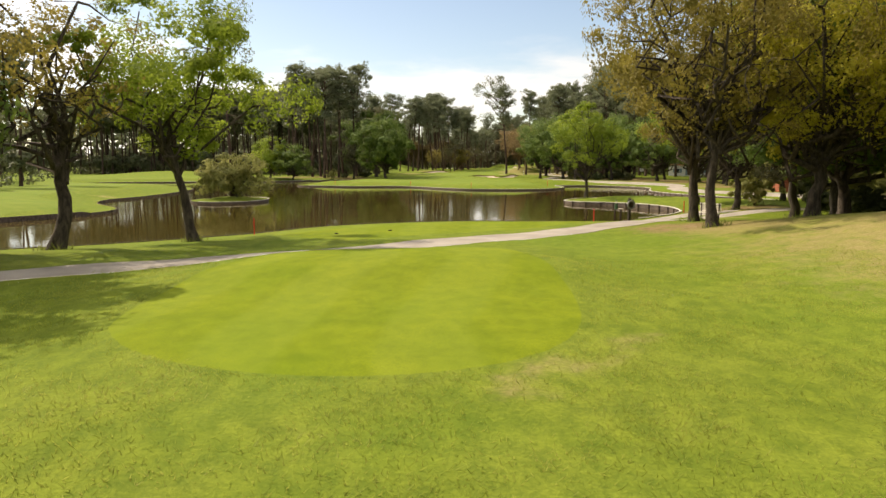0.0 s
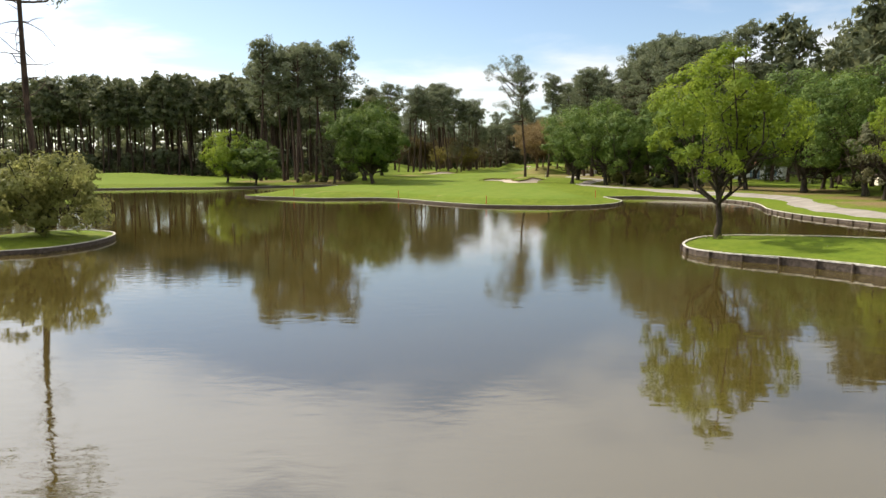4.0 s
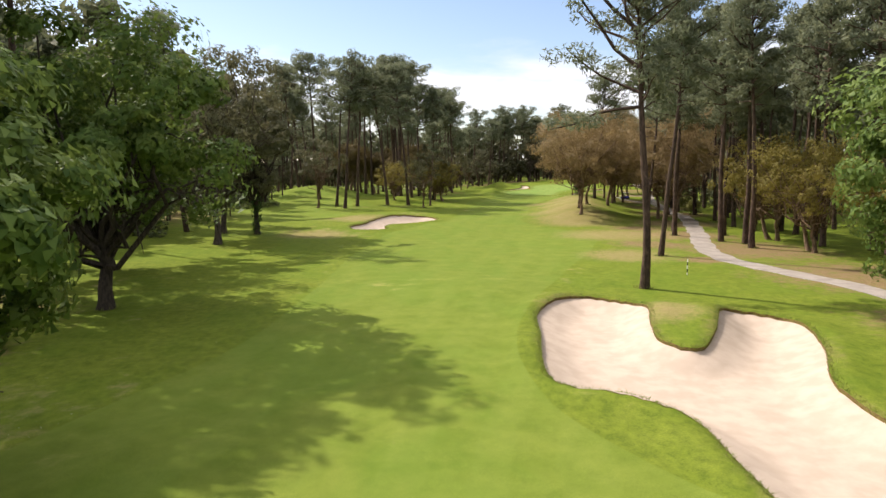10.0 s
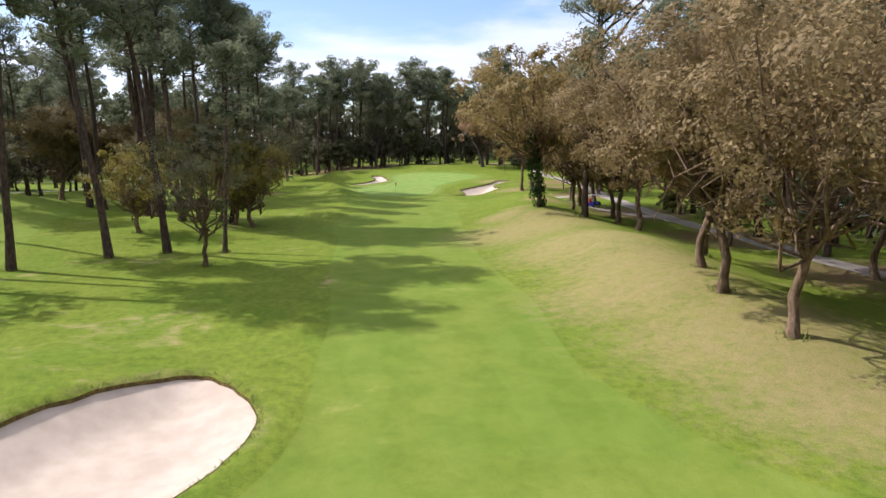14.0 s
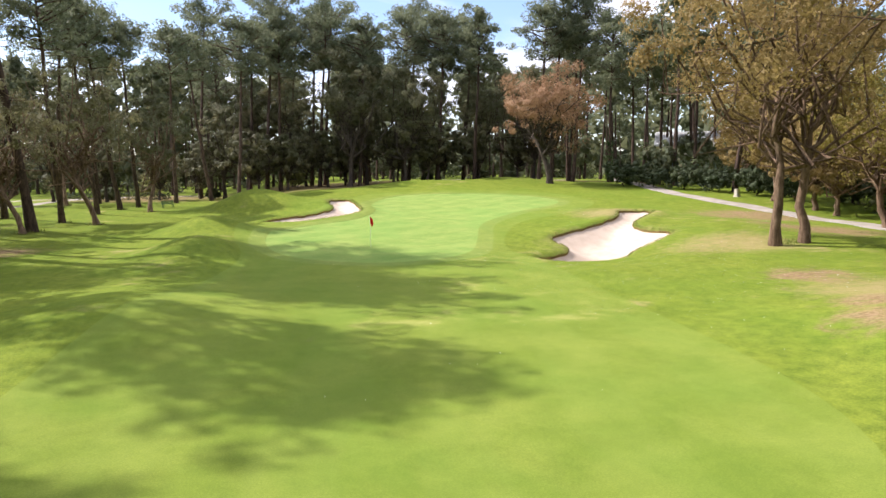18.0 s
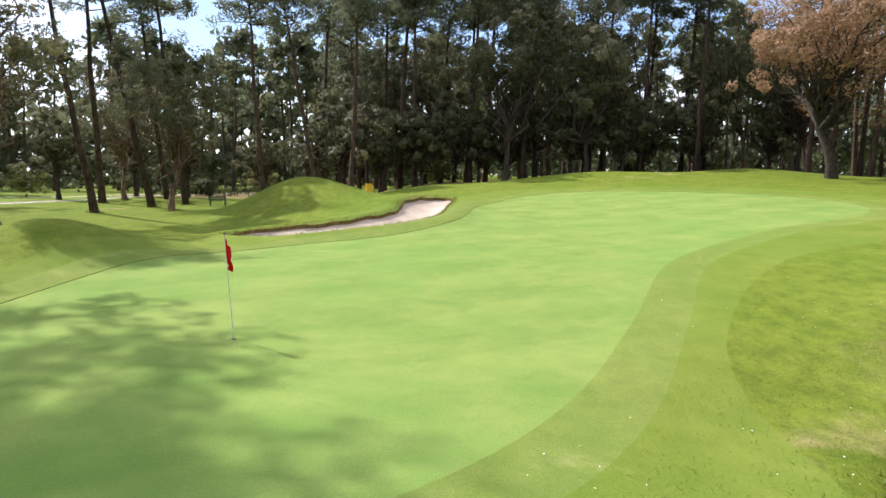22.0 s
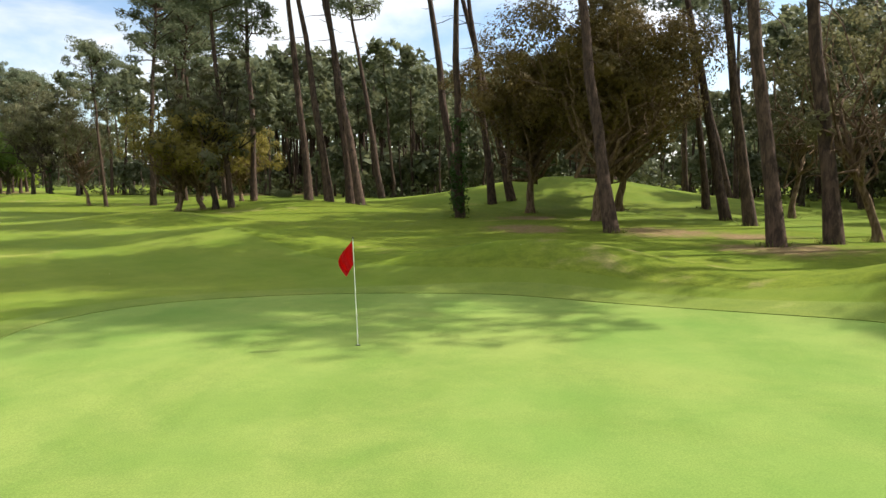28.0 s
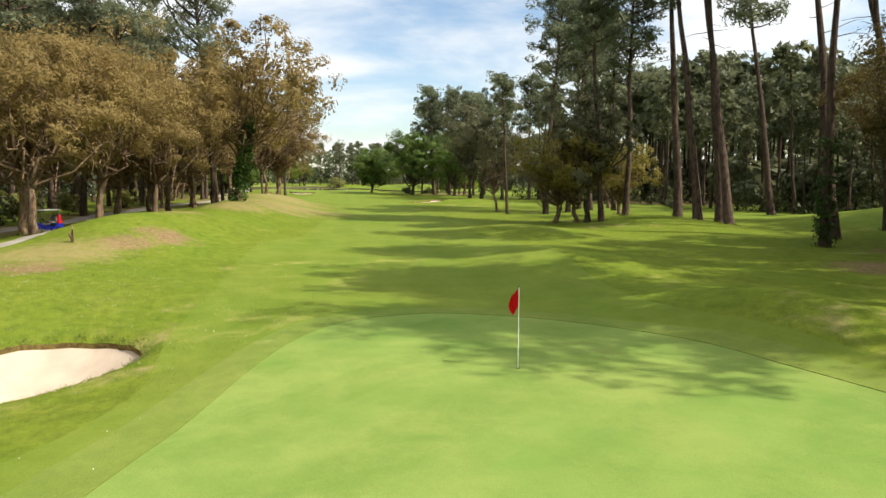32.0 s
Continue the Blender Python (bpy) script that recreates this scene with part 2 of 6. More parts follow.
M["bark_pine"] = bark("pine_bark", (0.045, 0.033, 0.026), (0.145, 0.097, 0.071), 5.0)
M["bark_oak"] = bark("oak_bark", (0.042, 0.035, 0.027), (0.12, 0.097, 0.074), 6.0)
M["bark_cork"] = bark("cork_bark", (0.10, 0.065, 0.04), (0.30, 0.21, 0.135), 4.5)
M["leaf_pine"] = leaf("pine_needles", (0.076, 0.099, 0.058), (0.178, 0.205, 0.120), (0.24, 0.252, 0.138), 0.45)
M["leaf_far"] = leaf("far_needles", (0.074, 0.094, 0.053), (0.165, 0.185, 0.102), (0.21, 0.21, 0.10), 0.38)
M["leaf_oak"] = leaf("oak_leaves", (0.036, 0.078, 0.012), (0.145, 0.215, 0.038), (0.225, 0.285, 0.066), 0.3)
M["leaf_fresh"] = leaf("fresh_leaves", (0.12, 0.19, 0.018), (0.22, 0.31, 0.030), (0.32, 0.37, 0.05), 0.5)
M["leaf_dark"] = leaf("holm_oak_leaves", (0.070, 0.078, 0.040), (0.150, 0.150, 0.075), (0.20, 0.18, 0.09), 0.38)
M["leaf_cork"] = leaf("cork_oak_leaves", (0.160, 0.116, 0.042), (0.290, 0.206, 0.074), (0.36, 0.268, 0.095), 0.42)
M["leaf_olive"] = leaf("olive_brown_leaves", (0.125, 0.108, 0.025), (0.250, 0.206, 0.045), (0.33, 0.270, 0.06), 0.42)
# brown leaves darkened: the backlit crown's shade is put into the colour
M["leaf_umber_backlit"] = leaf("backlit_umber_leaves", (0.085, 0.066, 0.022), (0.170, 0.125, 0.038), (0.24, 0.17, 0.05), 0.18)
# copy of cork_oak_leaves, slightly darker: backlight shade put into the leaf colour
M["leaf_tan_backlit"] = leaf("backlit_brown_leaves", (0.140, 0.102, 0.045), (0.265, 0.186, 0.082), (0.36, 0.26, 0.115), 0.36)
M["leaf_gold"] = leaf("yellow_green_leaves", (0.26, 0.25, 0.024), (0.46, 0.42, 0.050), (0.58, 0.53, 0.08), 0.6)
M["leaf_grey"] = leaf("grey_olive_leaves", (0.090, 0.088, 0.042), (0.180, 0.170, 0.080), (0.24, 0.222, 0.105), 0.4)
M["leaf_rust"] = leaf("rust_leaves", (0.20, 0.110, 0.055), (0.345, 0.205, 0.108), (0.42, 0.285, 0.16), 0.36)
M["ivy"] = leaf("ivy_leaves", (0.022, 0.050, 0.010), (0.055, 0.105, 0.02), (0.08, 0.14, 0.03), 0.2)
M["shrub"] = leaf("shrub_leaves", (0.050, 0.068, 0.028), (0.115, 0.135, 0.055), (0.17, 0.17, 0.07), 0.3)


def plain(name, col, rough=0.6, metal=0.0, spec=0.4, vary=0.15, scale=8.0):
    b = Mat(name, rough, metal, spec)
    n = b.noise(b.place(), scale, 5, 0.65)
    b.colour(b.mix(b.span(n, 0.3, 0.7), tuple(c * (1 - vary) for c in col), tuple(min(1, c * (1 + vary)) for c in col)))
    b.bump(n, 0.15, 0.01)
    return b.m


M["wood_wet"] = plain("weathered_boards", (0.092, 0.072, 0.057), 0.9, 0, 0.2, 0.45, 5.0)
M["wood_pale"] = plain("pale_edging", (0.58, 0.54, 0.48), 0.9, 0, 0.2, 0.3, 5.0)
M["wood_dark"] = plain("dark_wood", (0.05, 0.038, 0.03), 0.85, 0, 0.2, 0.4, 7.0)
M["red_cloth"] = plain("red_cloth", (0.62, 0.012, 0.016), 0.75, 0, 0.2, 0.12, 9.0)
M["white_paint"] = plain("white_paint", (0.75, 0.75, 0.72), 0.45, 0, 0.4, 0.06)
M["red_paint"] = plain("red_paint", (0.50, 0.035, 0.015), 0.5, 0, 0.4, 0.15)
M["black"] = plain("black_plastic", (0.02, 0.02, 0.022), 0.5, 0, 0.4, 0.2)

M["collar"] = grass("collar_grass", (0.164, 0.212, 0.046), (0.214, 0.254, 0.064), (0.250, 0.250, 0.095), 0.57, 0, 0.0, 30.0, False, True, 0.5, 0.5)
M["leaf_bush"] = leaf("bush_leaves", (0.13, 0.15, 0.045), (0.28, 0.29, 0.09), (0.40, 0.38, 0.13), 0.5)
M["leaf_rhodo"] = leaf("glossy_shrub_leaves", (0.030, 0.045, 0.020), (0.075, 0.095, 0.045), (0.11, 0.13, 0.06), 0.2)
M["blade"] = leaf("grass_blades", (0.16, 0.21, 0.02), (0.26, 0.30, 0.04), (0.32, 0.31, 0.08), 0.6)
M["blade_dark"] = leaf("long_grass_blades", (0.09, 0.14, 0.02), (0.19, 0.24, 0.04), (0.27, 0.25, 0.08), 0.4)
M["petal"] = plain("daisy_petals", (0.78, 0.77, 0.70), 0.7, 0, 0.2, 0.05, 40.0)
M["blue_paint"] = plain("blue_paint", (0.012, 0.022, 0.30), 0.3, 0, 0.5, 0.1)
M["grey_vinyl"] = plain("grey_vinyl", (0.20, 0.19, 0.18), 0.6, 0, 0.3, 0.15)
M["steel"] = plain("brushed_steel", (0.55, 0.55, 0.56), 0.35, 1.0, 0.5, 0.1, 20.0)
M["yellow_paint"] = plain("yellow_plastic", (0.75, 0.46, 0.02), 0.5, 0, 0.4, 0.1)
M["green_paint"] = plain("green_painted_wood", (0.045, 0.10, 0.05), 0.6, 0, 0.3, 0.2)
M["render_cream"] = plain("cream_render", (0.66, 0.60, 0.50), 0.9, 0, 0.2, 0.08, 2.0)
M["tile_red"] = plain("terracotta_tiles", (0.42, 0.19, 0.11), 0.85, 0, 0.2, 0.25, 3.0)
M["tile_grey"] = plain("pale_grey_roof_tiles", (0.46, 0.46, 0.45), 0.8, 0, 0.2, 0.15, 3.0)
M["brick_red"] = plain("red_brown_timber", (0.30, 0.10, 0.055), 0.85, 0, 0.2, 0.3, 6.0)
M["shutter"] = plain("blue_grey_shutter", (0.18, 0.27, 0.33), 0.6, 0, 0.3, 0.1)
M["stone_pale"] = plain("pale_stone", (0.58, 0.53, 0.44), 0.9, 0, 0.2, 0.2, 6.0)
glass = Mat("window_glass", 0.05, 0, 0.5)
glass.colour(glass.mix(glass.span(glass.noise(glass.place(), 1.5, 3), 0.3, 0.7), (0.02, 0.025, 0.03), (0.05, 0.06, 0.065)))
M["glass"] = glass.m

# ---------------------------------------------------------------- the plan: outlines in metres
WATER = -0.78


def smooth_loop(points, closed=True, step=0.8):
    """Catmull-Rom curve through the points, resampled about every step metres."""
    p = np.array(points, float)
    n = len(p)
    out = []
    for i in range(n if closed else n - 1):
        if closed:
            a, b, c, d = p[i - 1], p[i], p[(i + 1) % n], p[(i + 2) % n]
        else:
            a, b, c, d = p[max(i - 1, 0)], p[i], p[i + 1], p[min(i + 2, n - 1)]
        k = max(2, int(np.linalg.norm(c - b) / step))
        t = (np.arange(k) / k)[:, None]
        out.append(0.5 * (2 * b + (c - a) * t + (2 * a - 5 * b + 4 * c - d) * t**2 + (3 * b - a - 3 * c + d) * t**3))
    if not closed:
        out.append(p[-1:])
    return np.concatenate(out)


def line_distance(x, y, line, closed, reach):
    """Distance of the points x, y from a polyline, and whether they lie inside it; far ones get reach."""
    dist = np.full(x.shape, float(reach))
    inside = np.zeros(x.shape, bool)
    lo, hi = line.min(0) - reach, line.max(0) + reach
    near = np.nonzero((x > lo[0]) & (x < hi[0]) & (y > lo[1]) & (y < hi[1]))[0]
    if not len(near):
        return dist, inside
    px, py = x[near], y[near]
    d2 = np.full(px.shape, float(reach) ** 2)
    odd = np.zeros(px.shape, bool)
    ends = np.roll(line, -1, 0) if closed else line[1:]
    for (ax, ay), (bx, by) in zip(line, ends):
        ex, ey = bx - ax, by - ay
        t = np.clip(((px - ax) * ex + (py - ay) * ey) / (ex * ex + ey * ey + 1e-9), 0, 1)
        d2 = np.minimum(d2, (px - ax - t * ex) ** 2 + (py - ay - t * ey) ** 2)
        if closed and ay != by:
            odd ^= ((ay > py) != (by > py)) & (px < ex * (py - ay) / (by - ay) + ax)
    dist[near], inside[near] = np.sqrt(d2), odd
    return dist, inside


def area(x, y, loop, reach=12.0):
    """Signed distance from a closed outline: negative inside."""
    d, inside = line_distance(x, y, loop, True, reach)
    return np.where(inside, -d, d)


def ease(v, a, b):
    t = np.clip((v - a) / (b - a), 0, 1)
    return t * t * (3 - 2 * t)


# pond: the shore runs clockwise from the tee's bank
POND = smooth_loop([
    (-32, 34), (-24, 33), (-16, 37), (-10.7, 41.5), (-8.8, 43.6), (-6.9, 46.7), (-4.4, 49.2), (-0.3, 51.3), (3.9, 52.2), (8.8, 51.8), (13.5, 51.2), (15.8, 53.4), (20.4, 58.6),
    (22.2, 63.0), (22.8, 68.4), (21.2, 73.3), (18.8, 76.7), (16.2, 79.0), (15.0, 81.6), (16.0, 85.0), (18.8, 87.8),
    (24, 87.3), (28.4, 85.2), (32, 80.5), (36.5, 76), (41, 77.5), (40.5, 83.5), (37.6, 90.5), (34.8, 98), (33.2, 106), (33.4, 114), (35.4, 121), (36.6, 126.6),
    (36.2, 132.0), (33.4, 138.0), (28.6, 142.2), (25.0, 142.2), (22.4, 141.0), (21.7, 139.6), (22.2, 136.0), (22.3, 131.6), (21.2, 127.6), (19.2, 124.0), (16.5, 121.5), (13.5, 120.6), (10.5, 120.6), (7.2, 121.4),
    (4.1, 122.8), (1.2, 126.0), (-1.6, 129.6), (-4.4, 133.8), (-7.2, 137.0), (-10.5, 138.8), (-15.0, 138.0), (-18.6, 138.2), (-22.6, 140.5), (-26.8, 142.6), (-30.4, 146.2),
    (-31.2, 150), (-30, 158), (-27.8, 168), (-24.8, 178), (-23.9, 184), (-24.5, 189.4), (-26.8, 193.6), (-31, 194.6), (-37, 190.6), (-46, 182.6), (-59, 180), (-66, 177), (-84, 170),
    (-86, 158), (-70, 148), (-54, 140), (-45, 126), (-41.5, 112), (-39.8, 96), (-40, 86), (-37, 78), (-31.6, 71), (-29.4, 66), (-30.2, 60), (-33, 54), (-37, 44)])
ISLAND = smooth_loop([(-29.2, 85.0), (-27.6, 81.4), (-24.2, 79.8), (-21.2, 81.6), (-20.4, 86.0), (-21.9, 90.4), (-25.6, 92.2), (-28.6, 89.6)])
TEE = smooth_loop([(-4.2, 17.0), (-3.4, 14.8), (-1.9, 13.2), (0.2, 12.4), (2.6, 12.6), (4.4, 13.8), (5.5, 16.2), (5.8, 20.5), (5.3, 25.0), (3.4, 28.6), (0, 29.4), (-3.0, 27.6), (-4.5, 23.0)])
TEE_FRONT = smooth_loop([(-7.0, 38.4), (-4.7, 35.2), (-1.4, 33.9), (1.8, 36.8), (6.2, 40.1), (10.0, 43.8), (12.2, 47.4), (10.2, 49.6), (5.0, 50.4), (0.2, 49.4), (-3.8, 47.0), (-6.6, 42.8)])
SAND_A = smooth_loop([(5.6, 195), (6.5, 204), (7.4, 210), (10.8, 215.2), (14.6, 211.4), (13.6, 206), (13.0, 202.4), (14.4, 200.4), (16.8, 204), (20.0, 210), (23.2, 207.2), (21.2, 200.6), (18.3, 194.6), (17.8, 189.2), (19.8, 186), (20.8, 183), (17.4, 179.4), (12.8, 178.4), (10.4, 181.3), (10.1, 185.8), (10.2, 190), (8.6, 192.9)], step=0.6)
SAND_B = smooth_loop([(-11.4, 267.8), (-11.8, 271.2), (-10.3, 274.7), (-9.5, 280.1), (-7.8, 285.4), (-4.0, 289.6), (-0.6, 291.0), (1.5, 287.0), (0.9, 283.1), (-2.5, 278.4), (-5.7, 276.3), (-6.9, 272.9), (-6.3, 270.1), (-7.4, 267.8), (-9.4, 267.0)], step=0.6)
SAND_C = smooth_loop([(27.6, 418.6), (28.8, 420.7), (31.5, 421.3), (34.0, 422.9), (35.2, 425.6), (35.3, 430.0), (36.4, 434.0), (38.3, 433.6), (38.0, 427.4), (37.6, 422.4), (36.2, 419.4), (33.6, 417.8), (30.4, 416.8)], step=0.6)
SAND_D = smooth_loop([(44.2, 393.8), (46.5, 396.0), (48.2, 397.1), (48.9, 398.4), (48.6, 400.6), (50.4, 402.0), (53.0, 403.0), (57.4, 406.3), (59.6, 408.8), (61.3, 411.2), (63.9, 410.0), (60.5, 406.2), (57.2, 402.6), (55.8, 399.2), (55.8, 395.2), (53.4, 394.0), (51.3, 393.4), (49.6, 391.6), (47.9, 390.5), (46.2, 390.3), (44.4, 391.6)], step=0.6)
GREEN = smooth_loop([(27.4, 398.5), (27.0, 402.0), (27.2, 406.5), (28.3, 411.3), (31.6, 414.2), (36.0, 416.3), (38.8, 421.0), (40.0, 429.0), (43.2, 435.6), (48.0, 438.2), (53.0, 436.5), (59.4, 431.0), (61.0, 425.0), (57.8, 419.0), (52.0, 415.6), (46.2, 409.4), (43.2, 402.6), (40.8, 396.8), (38.8, 393.6), (36.6, 391.9), (33.6, 391.6), (31.0, 393.0), (28.9, 395.2)])
FAIRWAY = smooth_loop([(-19.4, 148.5), (-15.6, 145.6), (-7, 142.8), (-2.8, 139.4), (1, 134), (7, 127), (13.5, 125.5), (17.2, 131), (17.6, 139), (16.4, 145.5), (15, 150), (14.6, 157), (17.2, 168), (16.4, 174.5), (12.4, 176.8), (9.2, 182.6), (5.0, 192), (5, 203), (8, 214.5), (13, 229), (18, 242), (22, 254), (24.4, 262.5), (21, 270.5), (17.4, 277),
                       (16.2, 286), (17.4, 292), (19.4, 299), (20.4, 306), (22.4, 318), (25.6, 330), (28, 339), (31.4, 350.5), (33.6, 357.4), (37.2, 363), (40, 374), (41.6, 384), (43.2, 391), (44.4, 400), (50, 409), (59, 414.5), (65, 424), (63, 434), (54, 441), (44, 442), (38, 436),
                       (33, 424), (28, 418), (25.2, 410.5), (24.8, 402), (25.0, 394), (22.4, 384), (19.6, 372), (19.0, 366), (19.8, 361), (17.8, 356.6), (14, 349), (11.4, 343), (12.2, 335), (9, 318), (6.4, 300), (4.6, 292), (2.6, 283), (-1.4, 276), (-5, 266.5), (-7, 255), (-8.4, 238), (-9, 220), (-10, 204), (-13.4, 191), (-18.4, 175), (-21.8, 158)], step=1.2)
LEFT_LAWN = smooth_loop([(-36, 46), (-34, 56), (-33.4, 66), (-38, 74), (-47, 84), (-52, 110), (-62, 136), (-92, 168), (-110, 150), (-112, 90), (-80, 44)], step=2.0)
BACK_LAWN = smooth_loop([(-92, 182), (-60, 186), (-46, 192), (-58, 214), (-88, 240), (-140, 262), (-150, 220), (-120, 186)], step=2.0)
SIDE_LAWN = smooth_loop([(-30, 286), (-16, 292), (-18, 330), (-20, 360), (-8, 388), (-4, 412), (-12, 440), (4, 462), (-10, 476), (-40, 466), (-52, 430), (-60, 380), (-58, 320)], step=2.0)
PATH_TEE = smooth_loop([(-26, 16), (-13, 22.5), (-8.2, 26.0), (-1.8, 29.0), (2.2, 32.5), (6.7, 36.5), (11.3, 41.0), (15.6, 45.2), (20.2, 50.0), (25.3, 54.0), (33, 58), (40, 63.5), (44.5, 70), (45.2, 79), (43.6, 87), (40.4, 95), (37.8, 102), (37.2, 110), (38.6, 118), (41.2, 125.5), (41.2, 132), (38.4, 139), (34.6, 143.8), (31.2, 147.5), (29.4, 149.8), (27.6, 154.1), (25.5, 160), (24.4, 166), (24.2, 171), (25.2, 178), (28, 187.5), (31.2, 198.5), (35.0, 211), (35.4, 221), (32.2, 231.5),
                        (31.6, 239), (34.3, 250), (38.5, 262), (43.2, 277), (47, 289), (49.3, 302), (51.8, 314), (54.5, 325), (57, 338), (60.5, 352), (64.5, 366), (70.5, 384), (75, 398), (77.6, 410), (78.4, 422), (83, 440), (92, 462), (108, 490), (124, 540)], closed=False, step=1.5)
PATH_BACK = smooth_loop([(-70, 470), (-40, 462), (-18, 470), (2, 484), (30, 492), (60, 488), (92, 478)], closed=False, step=2.0)

PATH_SIDE = smooth_loop([(-130, 418), (-64, 426), (-40, 425), (-18, 433), (-7, 440), (-4, 456), (2, 484)], closed=False, step=2.0)
PATH_SPUR = smooth_loop([(65.6, 372), (58, 370.4), (53.6, 366.4), (52.4, 361.5), (52.4, 356), (53.4, 349), (56.6, 338)], closed=False, step=1.0)
SANDY = smooth_loop([(10.6, 50.4), (13.8, 50.2), (16.2, 52.6), (20.2, 57.4), (22.6, 59.4), (25.2, 58.0), (23.4, 55.6), (19.4, 53.2), (16.6, 49.8), (14.4, 48.6), (11.6, 49.2)], step=0.6)

# mounds: x, y, height, radius across, radius along, turn in degrees
MOUNDS = [(22, 26, 1.9, 8.5, 13, 0), (17.2, 209, 0.75, 3.0, 4.5, 0), (26, 198, 0.5, 5, 8, 0), (4.0, 218, 0.35, 6, 7, 0), (-9.5, 291, 0.9, 6.5, 6.5, 20), (-15, 279, 0.7, 7, 9, 0), (27.2, 286, 0.9, 6, 6, 0), (29.4, 296, 2.0, 6.5, 8, 0), (32.6, 310, 2.4, 7, 9, 0),
          (36, 325, 1.9, 7, 9, 0), (38.4, 339, 2.0, 6.5, 8, 0), (43, 351, 1.6, 6.5, 8, 0), (47, 362, 2.0, 5.6, 8.5, 0), (14, 360, 0.9, 5.5, 8, 0), (20.5, 378, 0.9, 4.5, 6, 0), (22.4, 398.5, 1.35, 2.9, 6, 0), (22.8, 411.8, 1.55, 3.4, 4.6, 10), (27.4, 435.0, 2.35, 4.3, 6.2, 35), (67, 455, 0.9, 7, 6, 0),
          (50, 453, 0.8, 9, 4, 0), (-33, 372, 3.5, 13, 17, 0), (-16, 338, 0.4, 10, 10, 0), (-6, 353, 1.1, 7, 11, 0), (48.6, 394.5, -1.35, 4.6, 6.5, -38), (62, 396, 0.7, 4.5, 8, -25), (10, 264, -0.3, 8, 12, 0), (-70, 64, 1.5, 18, 26, 0), (-96, 236, 1.6, 18, 14, 0)]


def land(x, y):
    """Height of the ground, before bunkers are dug."""
    z = 0.12 + 0.55 * ease(y, 235, 330) + 0.10 * np.sin(x * 0.11 + 1.3) * np.sin(y * 0.07) + 0.05 * np.sin(x * 0.31 + y * 0.23)
    z = z + 0.054 * np.clip(y - 402, 0, 46) * (0.25 + 0.75 * ease(x, 22, 38)) + 0.012 * np.clip(y - 330, 0, 60) * ease(x, 40, 60)
    for cx, cy, h, rx, ry, turn in MOUNDS:
        c, s = math.cos(radians(turn)), math.sin(radians(turn))
        u, v = ((x - cx) * c + (y - cy) * s) / rx, (-(x - cx) * s + (y - cy) * c) / ry
        z = z + h * np.exp(-(u * u + v * v))
    z = z + 0.35 * np.exp(-(((x - 1.0) / 6.5) ** 4 + ((y - 17.5) / 9.5) ** 4)) + 0.32 * np.exp(-(((x - 0.6) / 6.0) ** 4 + ((y - 25.0) / 4.0) ** 4))
    return z


def sunk(x, y, z):
    """The shores lowered towards the pond."""
    pond = area(x, y, POND, 16.0)
    shore = np.where(y < 62, -0.42, -0.58)
    wall = np.exp(-(((x - 25) / 10) ** 2 + ((y - 76) / 19) ** 2))
    shore = shore + 0.22 * wall
    k = 1 - ease(pond, 0.0, 7.5)
    z = z * (1 - k) + shore * k
    isle = area(x, y, ISLAND, 10.0)
    z = np.where(isle < 0.4, -0.55 + 0.35 * ease(-isle, 0, 4), z)
    return z, pond, isle


BUNKERS = [(SAND_A, 0.75, 0.35), (SAND_B, 0.75, 0.35), (SAND_C, 0.9, 0.3), (SAND_D, 0.9, 0.35)]


def ground_height(x, y):
    x, y = np.atleast_1d(np.asarray(x, float)), np.atleast_1d(np.asarray(y, float))
    z, pond, isle = sunk(x, y, land(x, y))
    for loop, deep, lip in BUNKERS:
        d = area(x, y, loop, 4.0)
        z = z - deep * ease(-d, -0.2, 2.4) + 0.22 * np.exp(-((d - 0.7) / 0.9) ** 2) * (d > 0)
    return z

# ---------------------------------------------------------------- mesh helpers
def mesh_np(name, verts, faces, mat, smooth=True, extra=None):
    """A mesh from arrays; faces: arrays of index rows, each array with rows of one length."""
    faces = [np.asarray(f, np.int32) for f in (faces if isinstance(faces, list) else [faces]) if len(f)]
    verts = np.asarray(verts, np.float32)
    me = bpy.data.meshes.new(name)
    me.vertices.add(len(verts))
    me.vertices.foreach_set("co", verts.ravel())
    loops = np.concatenate([f.ravel() for f in faces])
    sizes = np.concatenate([np.full(len(f), f.shape[1], np.int32) for f in faces])
    me.loops.add(len(loops))
    me.loops.foreach_set("vertex_index", loops)
    me.polygons.add(len(sizes))
    me.polygons.foreach_set("loop_start", np.concatenate([[0], np.cumsum(sizes)[:-1]]).astype(np.int32))
    me.polygons.foreach_set("use_smooth", np.full(len(sizes), smooth))
    for key, values in (extra or {}).items():
        me.attributes.new(key, "FLOAT", "POINT").data.foreach_set("value", np.asarray(values, np.float32))
    me.update(calc_edges=True)
    me.validate()
    me.materials.append(mat)
    return me


